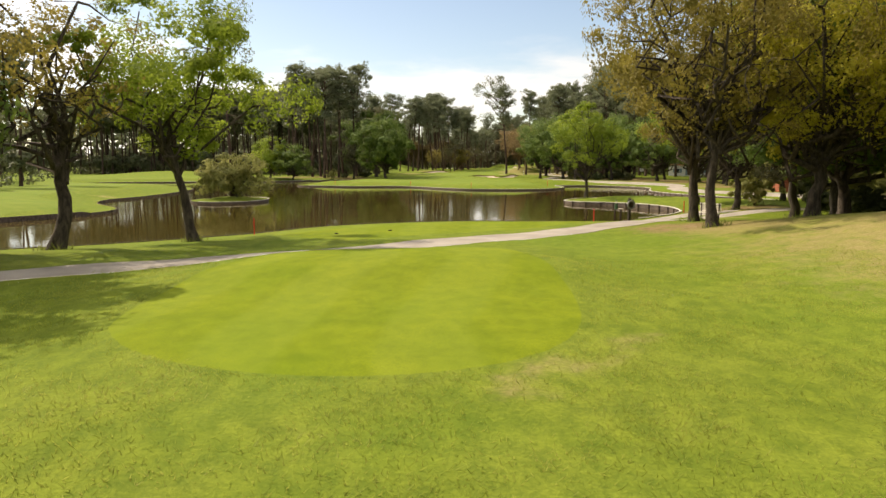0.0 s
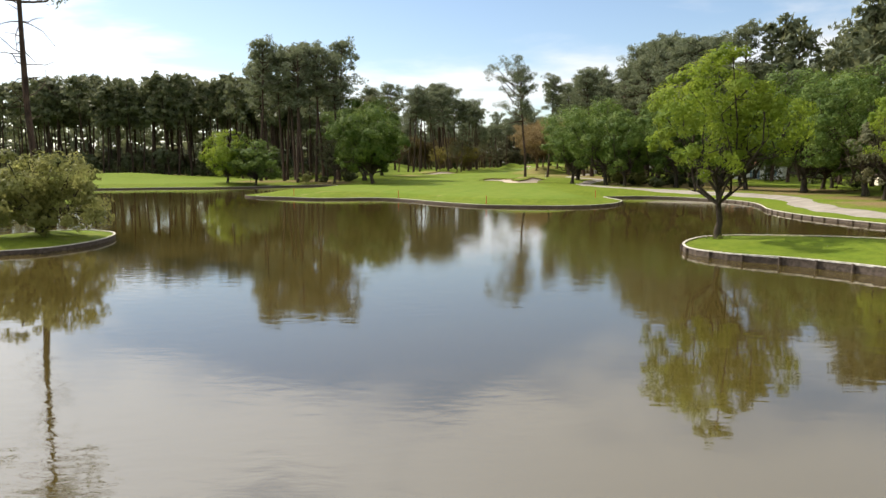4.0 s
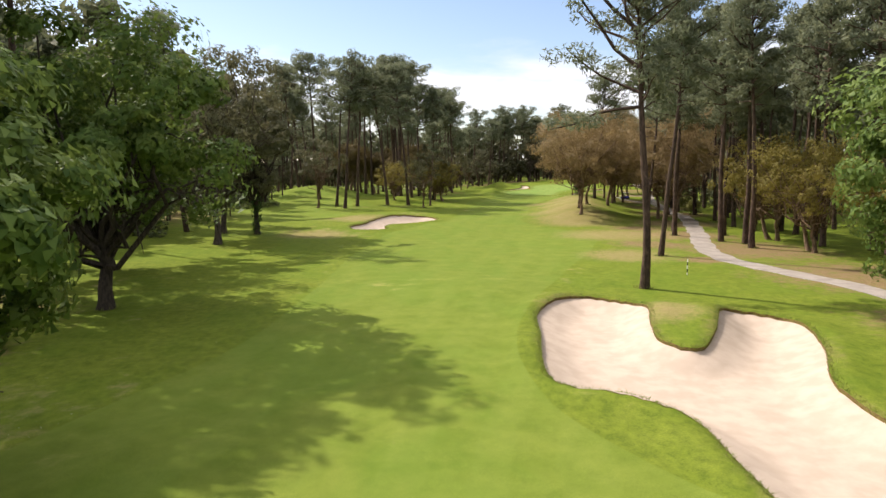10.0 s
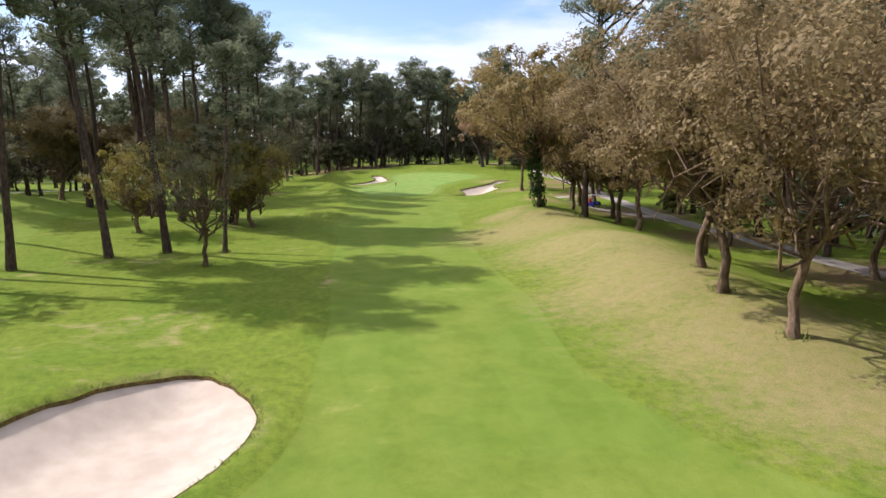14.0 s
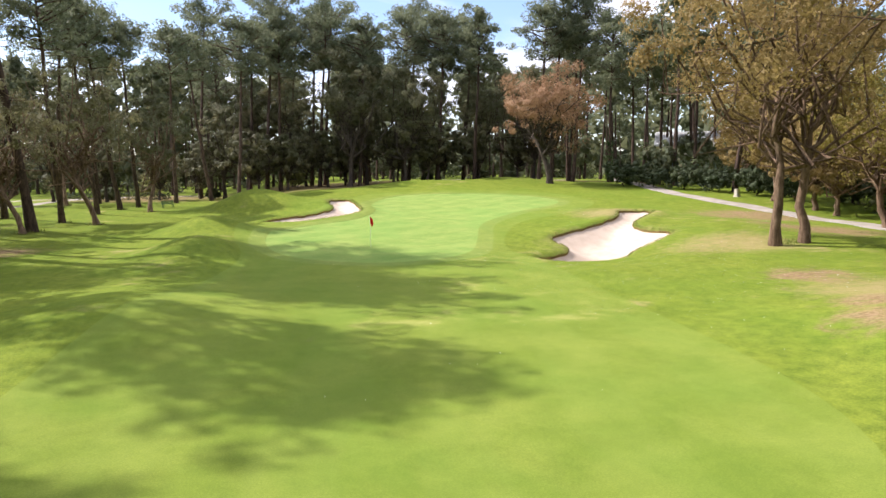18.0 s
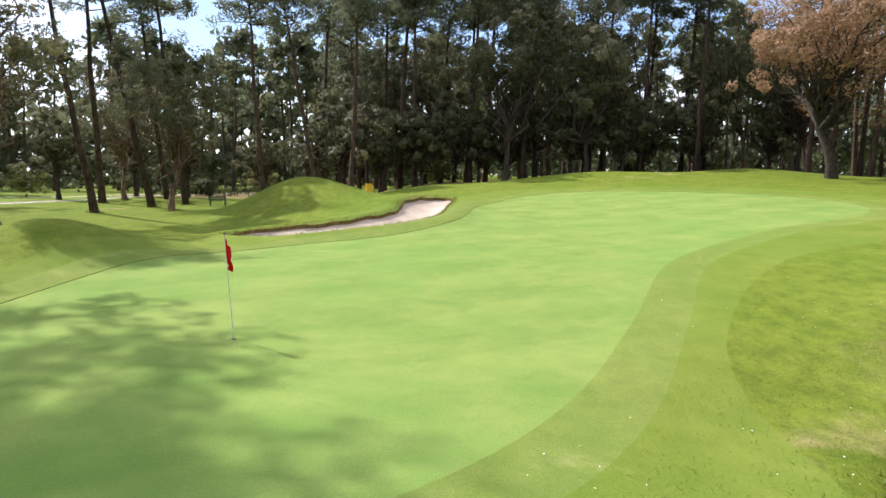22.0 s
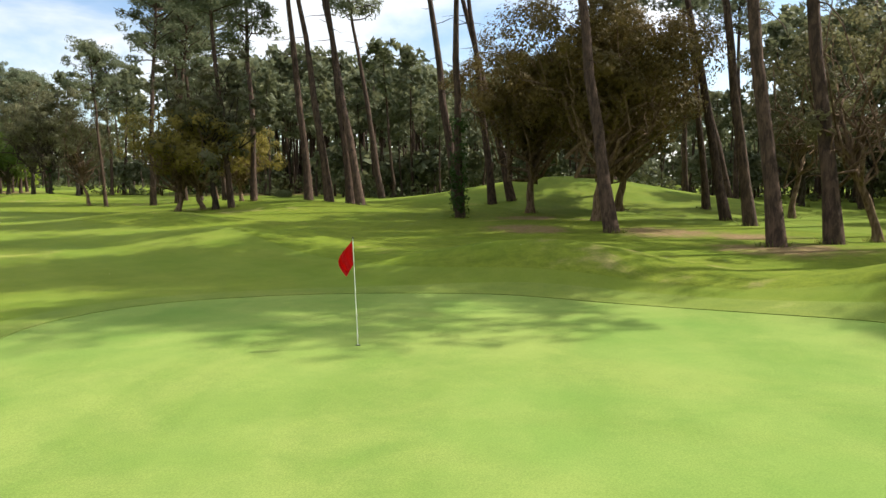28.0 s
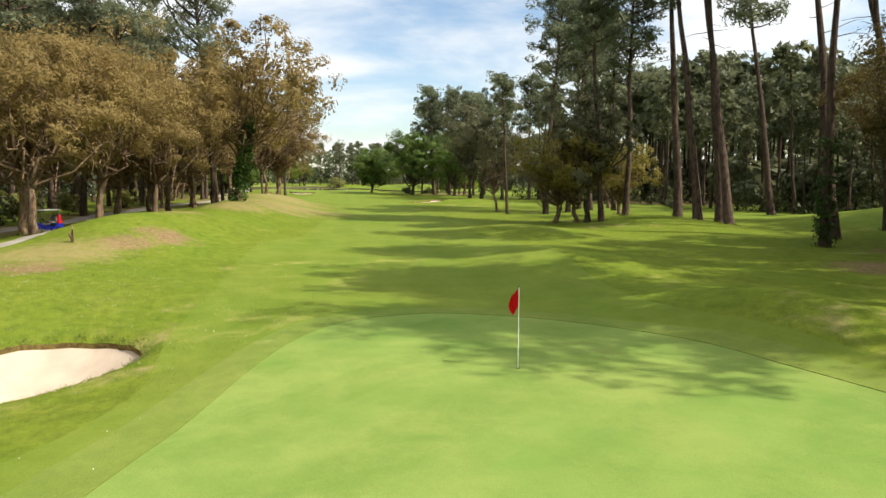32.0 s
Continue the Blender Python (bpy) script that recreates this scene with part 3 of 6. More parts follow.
def clip(points, tris, value):
    """Cuts a triangle mesh along value = 0. points: (n, k) rows of x, y, z and more; returns points, the tris inside (value < 0), the tris outside and the cut's edges."""
    neg = value < 0
    count = neg[tris].sum(1)
    inside, outside = [tris[count == 3]], [tris[count == 0]]
    made, rows, edges, cuts = {}, [], len(points), []

    def cross(a, b):
        key = (a, b) if a < b else (b, a)
        if key not in made:
            t = value[key[0]] / (value[key[0]] - value[key[1]])
            made[key] = edges + len(rows)
            rows.append(points[key[0]] * (1 - t) + points[key[1]] * t)
        return made[key]

    ins, outs = [], []
    for tri in tris[(count == 1) | (count == 2)].tolist():
        flags = [bool(neg[i]) for i in tri]
        k = flags.index(True) if sum(flags) == 1 else flags.index(False)
        a, b, c = tri[k], tri[(k + 1) % 3], tri[(k + 2) % 3]
        p, q = cross(a, b), cross(a, c)
        one, two = [(a, p, q)], [(p, b, c), (p, c, q)]
        if flags[k]:
            ins += one
            outs += two
            cuts.append((p, q))
        else:
            outs += one
            ins += two
            cuts.append((q, p))
    if rows:
        points = np.concatenate([points, np.array(rows)])
    if ins:
        inside.append(np.array(ins))
        outside.append(np.array(outs))
    return points, np.concatenate(inside), np.concatenate(outside), cuts


def used(points, tris):
    """Only the points that the tris use."""
    keep, back = np.unique(tris, return_inverse=True)
    return points[keep], back.reshape(-1, 3)


# ---------------------------------------------------------------- the ground
def axis_steps(lo, fine_lo, fine_hi, hi, step, grow):
    mid = np.arange(fine_lo, fine_hi + step / 2, step)
    out, d = [], step
    v = fine_lo
    while v > lo:
        d *= grow
        v -= d
        out.append(v)
    left = out[::-1]
    out, d, v = [], step, mid[-1]
    while v < hi:
        d *= grow
        v += d
        out.append(v)
    return np.concatenate([left, mid, out])


gx = axis_steps(-2500, -36, 68, 2500, 0.75, 1.09)
gy = axis_steps(-2500, 2, 452, 2600, 0.75, 1.09)
GX, GY = np.meshgrid(gx, gy)
px, py = GX.ravel(), GY.ravel()
pz = ground_height(px, py)
nx, ny = len(gx), len(gy)
idx = np.arange(nx * ny).reshape(ny, nx)
a, b, c, d = idx[:-1, :-1].ravel(), idx[:-1, 1:].ravel(), idx[1:, 1:].ravel(), idx[1:, :-1].ravel()
tris = np.concatenate([np.stack([a, b, c], 1), np.stack([a, c, d], 1)])

# bare litter under the woods, dry grass on the slopes: x, y, radius
# second to seventh spots: brown litter, and oak shade put into the colour
LITTER = [(44, 367, 2.5), (40, 172, 10), (47, 160, 11), (39, 186, 8), (52, 148, 11), (45, 181, 10), (33, 166, 5), (-35, 208, 12), (-27, 199, 6), (-44, 200, 8), (33, 176, 9), (36, 190, 9), (34, 205, 8), (40, 225, 12), (38, 245, 11), (36, 262, 9), (42, 280, 9), (48, 300, 9), (52, 320, 10), (56, 345, 10), (36, 160, 10), (44, 150, 11), (62, 372, 8),
          (9, 404, 4), (2, 396, 4), (5, 388, 3.5), (66, 392, 6), (72, 405, 7), (40, 476, 24), (75, 470, 20), (10, 480, 18), (-60, 290, 26), (-100, 290, 30), (26, 60, 5), (22, 40, 5), (14.5, 37, 3.5), (28, 250, 6), (33, 272, 6), (28.7, 236, 3), (46.4, 369.6, 2.2), (50.5, 377, 2.6), (-6, 382, 3), (2, 401, 3),
          (50, 74, 7), (50, 88, 7), (46, 100, 6), (45, 112, 7), (48, 124, 6), (47, 136, 7), (41, 147, 6)]
DRY = [(33, 338, 4), (17, 20, 5), (20, 25, 9), (16, 33, 4), (25, 281, 8), (26, 287, 9), (25.5, 297, 8), (29, 303, 8), (30, 312, 9), (31, 326, 10), (35.5, 332, 6), (38, 342, 4), (45, 352, 4), (50, 372, 4.5), (55, 388, 4.5), (26, 262, 9), (22, 240, 6), (-12, 282, 7), (-16, 262, 6), (52, 398, 5), (60, 410, 5), (15, 208, 3), (4.0, 12.2, 0.55), (4.8, 13.4, 0.55), (5.8, 14.4, 0.5), (7.0, 15.2, 0.5)]


def spots(x, y, rows):
    v = np.zeros(x.shape)
    for cx, cy, r in rows:
        v = np.maximum(v, np.exp(-(((x - cx) ** 2 + (y - cy) ** 2) / (r * r)) ** 1.5))
    return v


dry = spots(px, py, DRY)
for loop in (SAND_A, SAND_B, SAND_C, SAND_D):
    away = area(px, py, loop, 4.0)
    dry = np.maximum(dry, 0.8 * np.exp(-(np.maximum(away, 0) / 0.85) ** 2) * (0.45 + 0.55 * np.sin(px * 0.5) * np.sin(py * 0.4 + 1)))
points = np.stack([px, py, pz, spots(px, py, LITTER), dry], 1)


def ground_piece(name, tris_in, mat, label, category, dz=0.0, flat_z=None):
    pts, t = used(points, tris_in)
    v = pts[:, :3].copy()
    v[:, 2] += dz
    if flat_z is not None:
        v[:, 2] = flat_z
    ob = new(name, mesh_np(name, v, t, mat, True, {"litter": pts[:, 3], "dryness": pts[:, 4]}))
    return tagged(ob, label, category, kind="structure")


def cut(loop, closed=True, half=0.0, reach=14.0, grow=0.0):
    """Cuts the rest of the ground along an outline; returns the tris inside and the cut's edges."""
    global points, tris
    if closed:
        value = area(points[:, 0], points[:, 1], loop, reach) - grow
    else:
        value = line_distance(points[:, 0], points[:, 1], loop, False, reach)[0] - half
        value = value + 0.22 * np.sin(points[:, 0] * 1.1) * np.sin(points[:, 1] * 0.9)
    value = np.where(np.abs(value) < 1e-4, 1e-4, value)
    points, inside, tris, edges = clip(points, tris, value)
    return inside, edges


def lip_strip(name, edges, deep, mat, rise=0.03):
    """A soil face that hangs from a cut edge."""
    e = np.array(edges)
    p, q = points[e[:, 0], :3], points[e[:, 1], :3]
    up, down = np.array([0, 0, rise]), np.array([0, 0, -deep])
    v = np.concatenate([p + up, q + up, q + down, p + down])
    n = len(e)
    f = np.stack([np.arange(n), np.arange(n) + n, np.arange(n) + 2 * n, np.arange(n) + 3 * n], 1)
    return mesh_np(name, v, f, mat, False)


isle_in, _ = cut(ISLAND)
ground_piece("island_ground", isle_in, M["rough"], "small grassy round island in the pond", "island")
pond_in, _ = cut(POND, reach=18.0)
ground_piece("pond_water", pond_in, M["water"], "still brown pond water with faint ripples", "water", flat_z=WATER)
for loop in (SAND_A, SAND_B, SAND_C, SAND_D):
    inside, edges = cut(loop, reach=6.0)
    ob = ground_piece("bunker", inside, M["sand"], "pale raked sand bunker cut into the grass", "bunker", dz=-0.16)
    part_ob = new("turf_lip", lip_strip("turf_lip", edges, 0.24, M["lip"]))
    part_ob.parent = ob
path_in, _ = cut(PATH_TEE, False, 1.28, 5.0)
ground_piece("path", path_in, M["path"], "pale gravel cart path winding beside the hole", "path", dz=0.01)
path_in, _ = cut(PATH_BACK, False, 1.3, 5.0)
ground_piece("path_back", path_in, M["path"], "pale gravel path behind the green", "path", dz=0.01)
path_in, _ = cut(PATH_SIDE, False, 1.1, 5.0)
ground_piece("path_side", path_in, M["path"], "pale gravel path across the neighbouring hole", "path", dz=0.01)
path_in, _ = cut(PATH_SPUR, False, 0.95, 5.0)
ground_piece("path_spur", path_in, M["path"], "narrow worn path over the ridge under cork oaks", "path", dz=0.01)
path_in, _ = cut(SANDY, reach=5.0)
ground_piece("sandy_corner", path_in, M["path"], "pale worn sandy ground beside the pond wall", "ground", dz=0.004)
for loop, name, key, label in ((TEE, "tee", "tee", "mown teeing ground of short bright grass"), (TEE_FRONT, "front_tee", "tee", "mown forward tee of short grass beside the pond"),
                               (GREEN, "putting_green", "green", "smooth pale putting green of very short grass"), (FAIRWAY, "fairway", "fairway", "mown bright green fairway with faint stripes"),
                               (LEFT_LAWN, "lawn_across", "fairway", "mown lawn of another hole across the pond"), (BACK_LAWN, "lawn_far", "fairway", "mown lawn before the far pine wood"), (SIDE_LAWN, "lawn_beside", "fairway", "mown grass of the neighbouring hole under pines")):
    if name == "fairway":
        inside, _ = cut(GREEN, reach=6.0, grow=1.25)
        ground_piece("collar", inside, M["collar"], "slightly longer grass collar round the putting green", "collar")
    inside, edges = cut(loop, reach=10.0)
    made = ground_piece(name, inside, M[key], label, "lawn" if "lawn" in name else name.replace("_", " "), dz=-0.016 if name == "putting_green" else 0.0)
    if name == "putting_green":
        rim = new("cut_edge", lip_strip("cut_edge", edges, 0.03, M["collar"], 0.0))
        rim.parent = made
ground_piece("ground", tris, M["rough"], "rough grass ground with dry patches and pine litter", "ground")


def on(x, y):
    return float(ground_height(x, y)[0])

# ---------------------------------------------------------------- trees
def tube(pts, radii, sides=7, ragged=0.0, rng=None):
    """A tapered tube through the points; returns vertices and quads."""
    pts, radii = np.asarray(pts, float), np.asarray(radii, float)
    ahead = np.gradient(pts, axis=0)
    ahead /= np.linalg.norm(ahead, axis=1)[:, None] + 1e-9
    ref = np.array([0.31, 0.95, 0.05])
    side = np.cross(ahead, ref)
    side /= np.linalg.norm(side, axis=1)[:, None] + 1e-9
    up = np.cross(ahead, side)
    ang = np.arange(sides) / sides * 2 * np.pi
    r = radii[:, None] * (1 + (ragged * rng.uniform(-1, 1, (len(pts), sides)) if ragged else 0))
    v = pts[:, None] + r[..., None] * (np.cos(ang)[None, :, None] * side[:, None] + np.sin(ang)[None, :, None] * up[:, None])
    i = np.arange(len(pts) - 1)[:, None] * sides
    j = np.arange(sides)[None]
    k = (j + 1) % sides
    f = np.stack([i + j, i + k, i + k + sides, i + j + sides], -1).reshape(-1, 4)
    return v.reshape(-1, 3), f


def joined(pieces):
    """One mesh of several tubes; each later tube grows out of the nearest point of those before it."""
    vs, fs, n = [], [], 0
    for v, f in pieces:
        if n:
            so_far = np.concatenate(vs)
            root = int(np.argmin(((so_far - v[:3].mean(0)) ** 2).sum(1)))
            fs.append(np.array([[root, n, n + 1, n + 2]]))
        vs.append(v)
        fs.append(f + n)
        n += len(v)
    return np.concatenate(vs), np.concatenate(fs)


def leaves(rng, centres, radii, each, size, slim, outward=0.5, flat=1.0, lead=None):
    """Small bent leaf sprays scattered through clumps; lead turns each clump's sprays to its side of the crown."""
    centres = np.repeat(np.asarray(centres, float), each, 0)
    radii = np.repeat(np.asarray(radii, float), each)
    n = len(centres)
    d = rng.normal(size=(n, 3))
    d /= np.linalg.norm(d, axis=1)[:, None]
    p = centres + d * (radii * rng.uniform(0.25, 1.0, n) ** 0.5)[:, None] * np.array([1, 1, flat])
    face = d + outward * rng.normal(size=(n, 3)) + np.array([0, 0, 0.3])
    if lead is not None:
        face = face * 0.75 + np.repeat(lead, each, 0)
    along = np.cross(face, rng.normal(size=(n, 3)))
    along /= np.linalg.norm(along, axis=1)[:, None] + 1e-9
    across = np.cross(face, along)
    across /= np.linalg.norm(across, axis=1)[:, None] + 1e-9
    s = size * rng.uniform(0.55, 1.4, n)[:, None]
    bend = np.cross(along, across) * s * 0.16
    v = np.stack([p - along * s * 0.5 + bend, p + across * s * slim * 0.5 - along * s * 0.1, p + along * s * 0.6 + bend * 0.5], 1)
    v[:, 1] += across * s * slim * 0.4
    return v.reshape(-1, 3), np.arange(3 * n).reshape(n, 3)


def branch(rng, start, way, length, r0, steps=4, droop=0.0, wild=0.25):
    pts = [np.array(start, float)]
    way = np.array(way, float)
    for _ in range(steps):
        way = way + rng.normal(size=3) * wild + np.array([0, 0, droop])
        way /= np.linalg.norm(way)
        pts.append(pts[-1] + way * length / steps)
    return np.array(pts), np.linspace(r0, r0 * 0.25, steps + 1)


def pine_shape(seed, high, crown_from, spread, clumps_each, needles, size, lean=(0, 0), sides=8, stubs=6, girth=0.85, boughs=True, slim=0.26, bias=None):
    """A tall maritime pine: wood pieces and crown."""
    rng = np.random.default_rng(seed)
    n = 11
    t = np.linspace(0, 1, n)
    sway = np.cumsum(rng.normal(0, 0.06, (n, 2)), 0)
    pts = np.stack([lean[0] * high * t + sway[:, 0] * high * 0.05, lean[1] * high * t + sway[:, 1] * high * 0.05, high * t * 0.985], 1)
    pts[0, 2] = -0.5
    rad = girth * (0.0115 * high * (1 - t) ** 0.8 + 0.05)
    rad[0] *= 1.3
    trunk = tube(pts, rad, sides, 0.07, rng)
    limbs, centres, radii = [], [], []

    def at(h):
        return np.array([np.interp(h, pts[:, 2], pts[:, k]) for k in (0, 1)] + [h])

    count = int(15 * clumps_each ** 0.5) + 6
    for i in range(count):
        f = (i + rng.uniform(0, 0.9)) / count
        h = high * (crown_from + (0.97 - crown_from) * f)
        ang = i * 2.4 + rng.uniform(-0.5, 0.5)
        dome = math.sqrt(max(0.06, 1 - ((f - 0.42) / 0.62) ** 2)) if f > 0.42 else 0.62 + 0.9 * f
        reach = spread * dome * rng.choice([0.7, 0.9, 1.0, 1.08]) * rng.uniform(0.88, 1.08)
        if bias is not None:
            reach *= 1 + 0.55 * math.cos(ang - bias)
        way = np.array([math.cos(ang), math.sin(ang), rng.uniform(0.05, 0.4) + 0.35 * f])
        bp, br = branch(rng, at(h), way / np.linalg.norm(way), reach, 0.05 + 0.035 * reach / 3, 4, 0.05, 0.2)
        limbs.append(tube(bp, br, 4))
        for k in range(max(2, int(clumps_each * rng.uniform(0.7, 1.4)))):
            s = rng.uniform(0.45, 1.08)
            q = bp[0] + (bp[-1] - bp[0]) * s + rng.normal(size=3) * np.array([0.7, 0.7, 0.3]) + np.array([0, 0, 0.25])
            centres.append(q)
            radii.append(rng.uniform(0.55, 1.1) * (0.52 + 0.15 * spread))
            if k < 2:
                limbs.append(tube(np.stack([bp[min(4, int(s * 4))], q]), [0.035, 0.012], 3))
    for _ in range(7):
        centres.append(at(high * rng.uniform(0.92, 0.985)) + rng.normal(size=3) * np.array([0.25, 0.25, 0.05]) * spread)
        radii.append(rng.uniform(0.8, 1.2))
    for _ in range(stubs):
        h = high * rng.uniform(0.3, crown_from + 0.05)
        ang = rng.uniform(0, 6.3)
        way = np.array([math.cos(ang), math.sin(ang), rng.uniform(-0.15, 0.3)])
        bp, br = branch(rng, at(h), way, rng.uniform(0.8, 2.8), 0.045, 4, -0.03, 0.25)
        limbs.append(tube(bp, br, 3))
    return {"trunk": joined([trunk, *(limbs if boughs else [])]), "crown": leaves(rng, centres, radii, needles, size, slim * 1.1, 0.6, 0.62)}


def oak_shape(seed, high, spread, bole, count, each, size, lean=(0, 0), gnarl=0.2, sides=8, slim=0.62, girth=1.0, stems=1, gap=0.0, low=0.32, boughs=True, fill=0.2):
    """A broad-leaved tree: a short bole, spreading limbs and a billowing crown."""
    rng = np.random.default_rng(seed)
    limbs, tops, trunks = [], [], []
    for stem in range(stems):
        n = 7
        t = np.linspace(0, 1, n)
        off = np.array([0.0, 0.0]) if stems == 1 else 0.7 * np.array([math.cos(stem * 2.3), math.sin(stem * 2.3)])
        sway = np.cumsum(rng.normal(0, gnarl, (n, 2)), 0) * 0.28
        sway -= sway[0]
        own = np.array(lean) + (off * 0.12 if stems > 1 else 0)
        pts = np.stack([off[0] + own[0] * bole * t + sway[:, 0], off[1] + own[1] * bole * t + sway[:, 1], bole * t], 1)
        pts[0, 2] = -0.4
        r0 = girth * 0.027 * high / stems**0.4
        rad = r0 * (1 - 0.42 * t)
        rad[0] *= 1.45
        trunks.append(tube(pts, rad, sides, 0.10, rng))
        tops.append((pts, r0))
    mid = np.array([lean[0] * bole * 1.2, lean[1] * bole * 1.2, high * low + (high - high * low) * 0.47])
    half = np.array([spread, spread, (high - high * low) * 0.5])
    # billows: big lumps at the limbs' ends, each a cluster of leaf clumps with open gaps between them
    many = int(20 + 2.6 * spread)
    k = np.arange(many) + rng.uniform(-0.3, 0.3, many)
    dz = 1 - 2 * (k + 0.5) / many
    ang = k * 2.39996 + rng.uniform(-0.4, 0.4, many)
    flat = np.sqrt(np.clip(1 - dz * dz, 0, 1))
    d = np.stack([flat * np.cos(ang), flat * np.sin(ang), dz], 1)
    out = (0.68 + 0.55 * noise_at(d * 1.9 + seed * 3.7)) * rng.uniform(0.86, 1.08, many)
    spot = mid + d * half * out[:, None]
    size_of = spread * rng.uniform(0.18, 0.40, many)
    ok = (spot[:, 2] > bole * 0.75) & (rng.uniform(size=many) > gap * 0.55)
    centres, radii, lead = [], [], []
    per = max(3, int(count / max(1, ok.sum())))
    for q, rad, way_out in zip(spot[ok], size_of[ok], d[ok]):
        e = rng.normal(size=(per, 3)) + 0.55 * way_out + np.array([0, 0, 0.35])
        e /= np.linalg.norm(e, axis=1)[:, None]
        c = q + e * rad * rng.uniform(0.55, 1.0, per)[:, None] * np.array([1.1, 1.1, 0.75])
        good = c[:, 2] > bole * 0.5
        centres.append(c[good])
        lead.append((e * 0.7 + way_out * 0.35)[good])
        radii.append(rad * rng.uniform(0.24, 0.5, good.sum()))
        pts, r0 = tops[rng.integers(0, stems)]
        start = pts[rng.integers(4, 7)]
        gone = q - start
        far = np.linalg.norm(gone)
        arc = np.linspace(0, 1, 6)[:, None]
        bp = start + gone * arc + np.array([0, 0, -0.12 * far]) * np.sin(np.pi * arc) * (1 if way_out[2] > -0.2 else -1)
        bp[1:-1] += rng.normal(size=(4, 3)) * far * (0.03 + 0.16 * gnarl)
        thick = r0 * rng.uniform(0.26, 0.5)
        limbs.append(tube(bp, np.linspace(thick, 0.03, 6), 6))
        for _ in range(2):
            b2 = rng.integers(2, 5)
            w2 = rng.normal(size=3) + way_out + np.array([0, 0, 0.3])
            tp, tr = branch(rng, bp[b2], w2 / np.linalg.norm(w2), rad * rng.uniform(0.7, 1.3), thick * 0.4, 4, 0.04, 0.3)
            limbs.append(tube(tp, tr, 4))
    # inner foliage that closes the crown
    deep = int(count * fill)
    e = rng.normal(size=(deep, 3))
    e /= np.linalg.norm(e, axis=1)[:, None]
    c = mid + e * half * rng.uniform(0.15, 0.62, deep)[:, None]
    c = c[c[:, 2] > bole * 0.7]
    centres.append(c)
    lead.append(np.zeros(c.shape))
    radii.append(spread * rng.uniform(0.14, 0.24, len(c)))
    centres, radii, lead = np.concatenate(centres), np.concatenate(radii), np.concatenate(lead)
    return {"trunk": joined([*trunks, *(limbs if boughs else [])]), "crown": leaves(rng, centres, radii, each, size, slim, 0.5, 0.85, lead)}


def noise_at(p):
    return np.array([noise.noise(Vector(row)) for row in p])


def ivy_shape(seed, high, girth, lean=(0, 0), thick=9):
    rng = np.random.default_rng(seed)
    n = int(high * thick)
    h = rng.uniform(0.1, high, n)
    ang = rng.uniform(0, 6.3, n)
    c = np.stack([np.cos(ang) * girth + lean[0] * h, np.sin(ang) * girth + lean[1] * h, h], 1)
    return leaves(rng, c, np.full(n, 0.28), 18, 0.15, 0.8, 0.6)


def tree_kind(name, shape, bark_key, leaf_key, label, category="tree", ivy=None):
    """Meshes of one tree, shared by all that look alike."""
    kinds = {"trunk": mesh_np(name + "_trunk", *shape["trunk"], M[bark_key]), "crown": mesh_np(name + "_crown", *shape["crown"], M[leaf_key], False)}
    if ivy:
        kinds["ivy"] = mesh_np(name + "_ivy", *ivy, M["ivy"], False)
    return {"name": name, "meshes": kinds, "label": label, "category": category}


bases = []


def plant(kind, x, y, scale=1.0, turn=0.0, tall=1.0, group="", label="", sink=0.0, swap=None):
    bases.append((x, y))
    root = new(kind["name"])
    root.empty_display_size = 0.5
    root.matrix_world = Matrix.Translation((x, y, on(x, y) - sink)) @ Matrix.Rotation(radians(turn), 4, "Z") @ Matrix.Diagonal((scale, scale, scale * tall, 1))
    for key, me in kind["meshes"].items():
        ob = new(key, me)
        ob.parent = root
    return tagged(root, label or kind["label"], kind["category"], group)


PINE_L = "tall maritime pine with a bare dark trunk and high crown"
pines = [tree_kind("pine_tree", pine_shape(10 + i, 26 + 1.5 * (i % 3), cf, sp, 3.6, 58, 0.5, lean, 9, 9), "bark_pine", "leaf_pine", PINE_L)
         for i, (cf, sp, lean) in enumerate([(0.60, 4.6, (-0.05, -0.02)), (0.66, 4.2, (0.02, -0.05)), (0.56, 4.4, (-0.10, -0.06)), (0.70, 4.8, (0.03, 0.02)), (0.54, 4.4, (-0.04, -0.10)), (0.64, 5.0, (0.06, -0.02))])]
mid_pines = [tree_kind("pine_tree", pine_shape(30 + i, 26 + 1.5 * (i % 3), cf, sp, 2.8, 40, 0.64, lean, 7, 5), "bark_pine", "leaf_pine", PINE_L)
             for i, (cf, sp, lean) in enumerate([(0.58, 4.4, (-0.04, -0.03)), (0.66, 4.0, (0.03, -0.02)), (0.62, 4.8, (-0.07, -0.03)), (0.52, 4.2, (0.0, 0.04))])]
airy_pine = tree_kind("pine_tree", pine_shape(77, 27, 0.52, 6.6, 3.8, 84, 0.46, (-0.06, -0.01), 10, 14, girth=0.95, bias=math.pi), "bark_pine", "leaf_pine", "tall lone pine with an open airy crown and bare lower boughs")
island_pine = tree_kind("pine_tree", pine_shape(79, 21.5, 0.66, 5.2, 1.2, 46, 0.36, (-0.02, 0.0), 9, 30), "bark_pine", "leaf_pine", "thin pine on the island with many bare dead boughs")
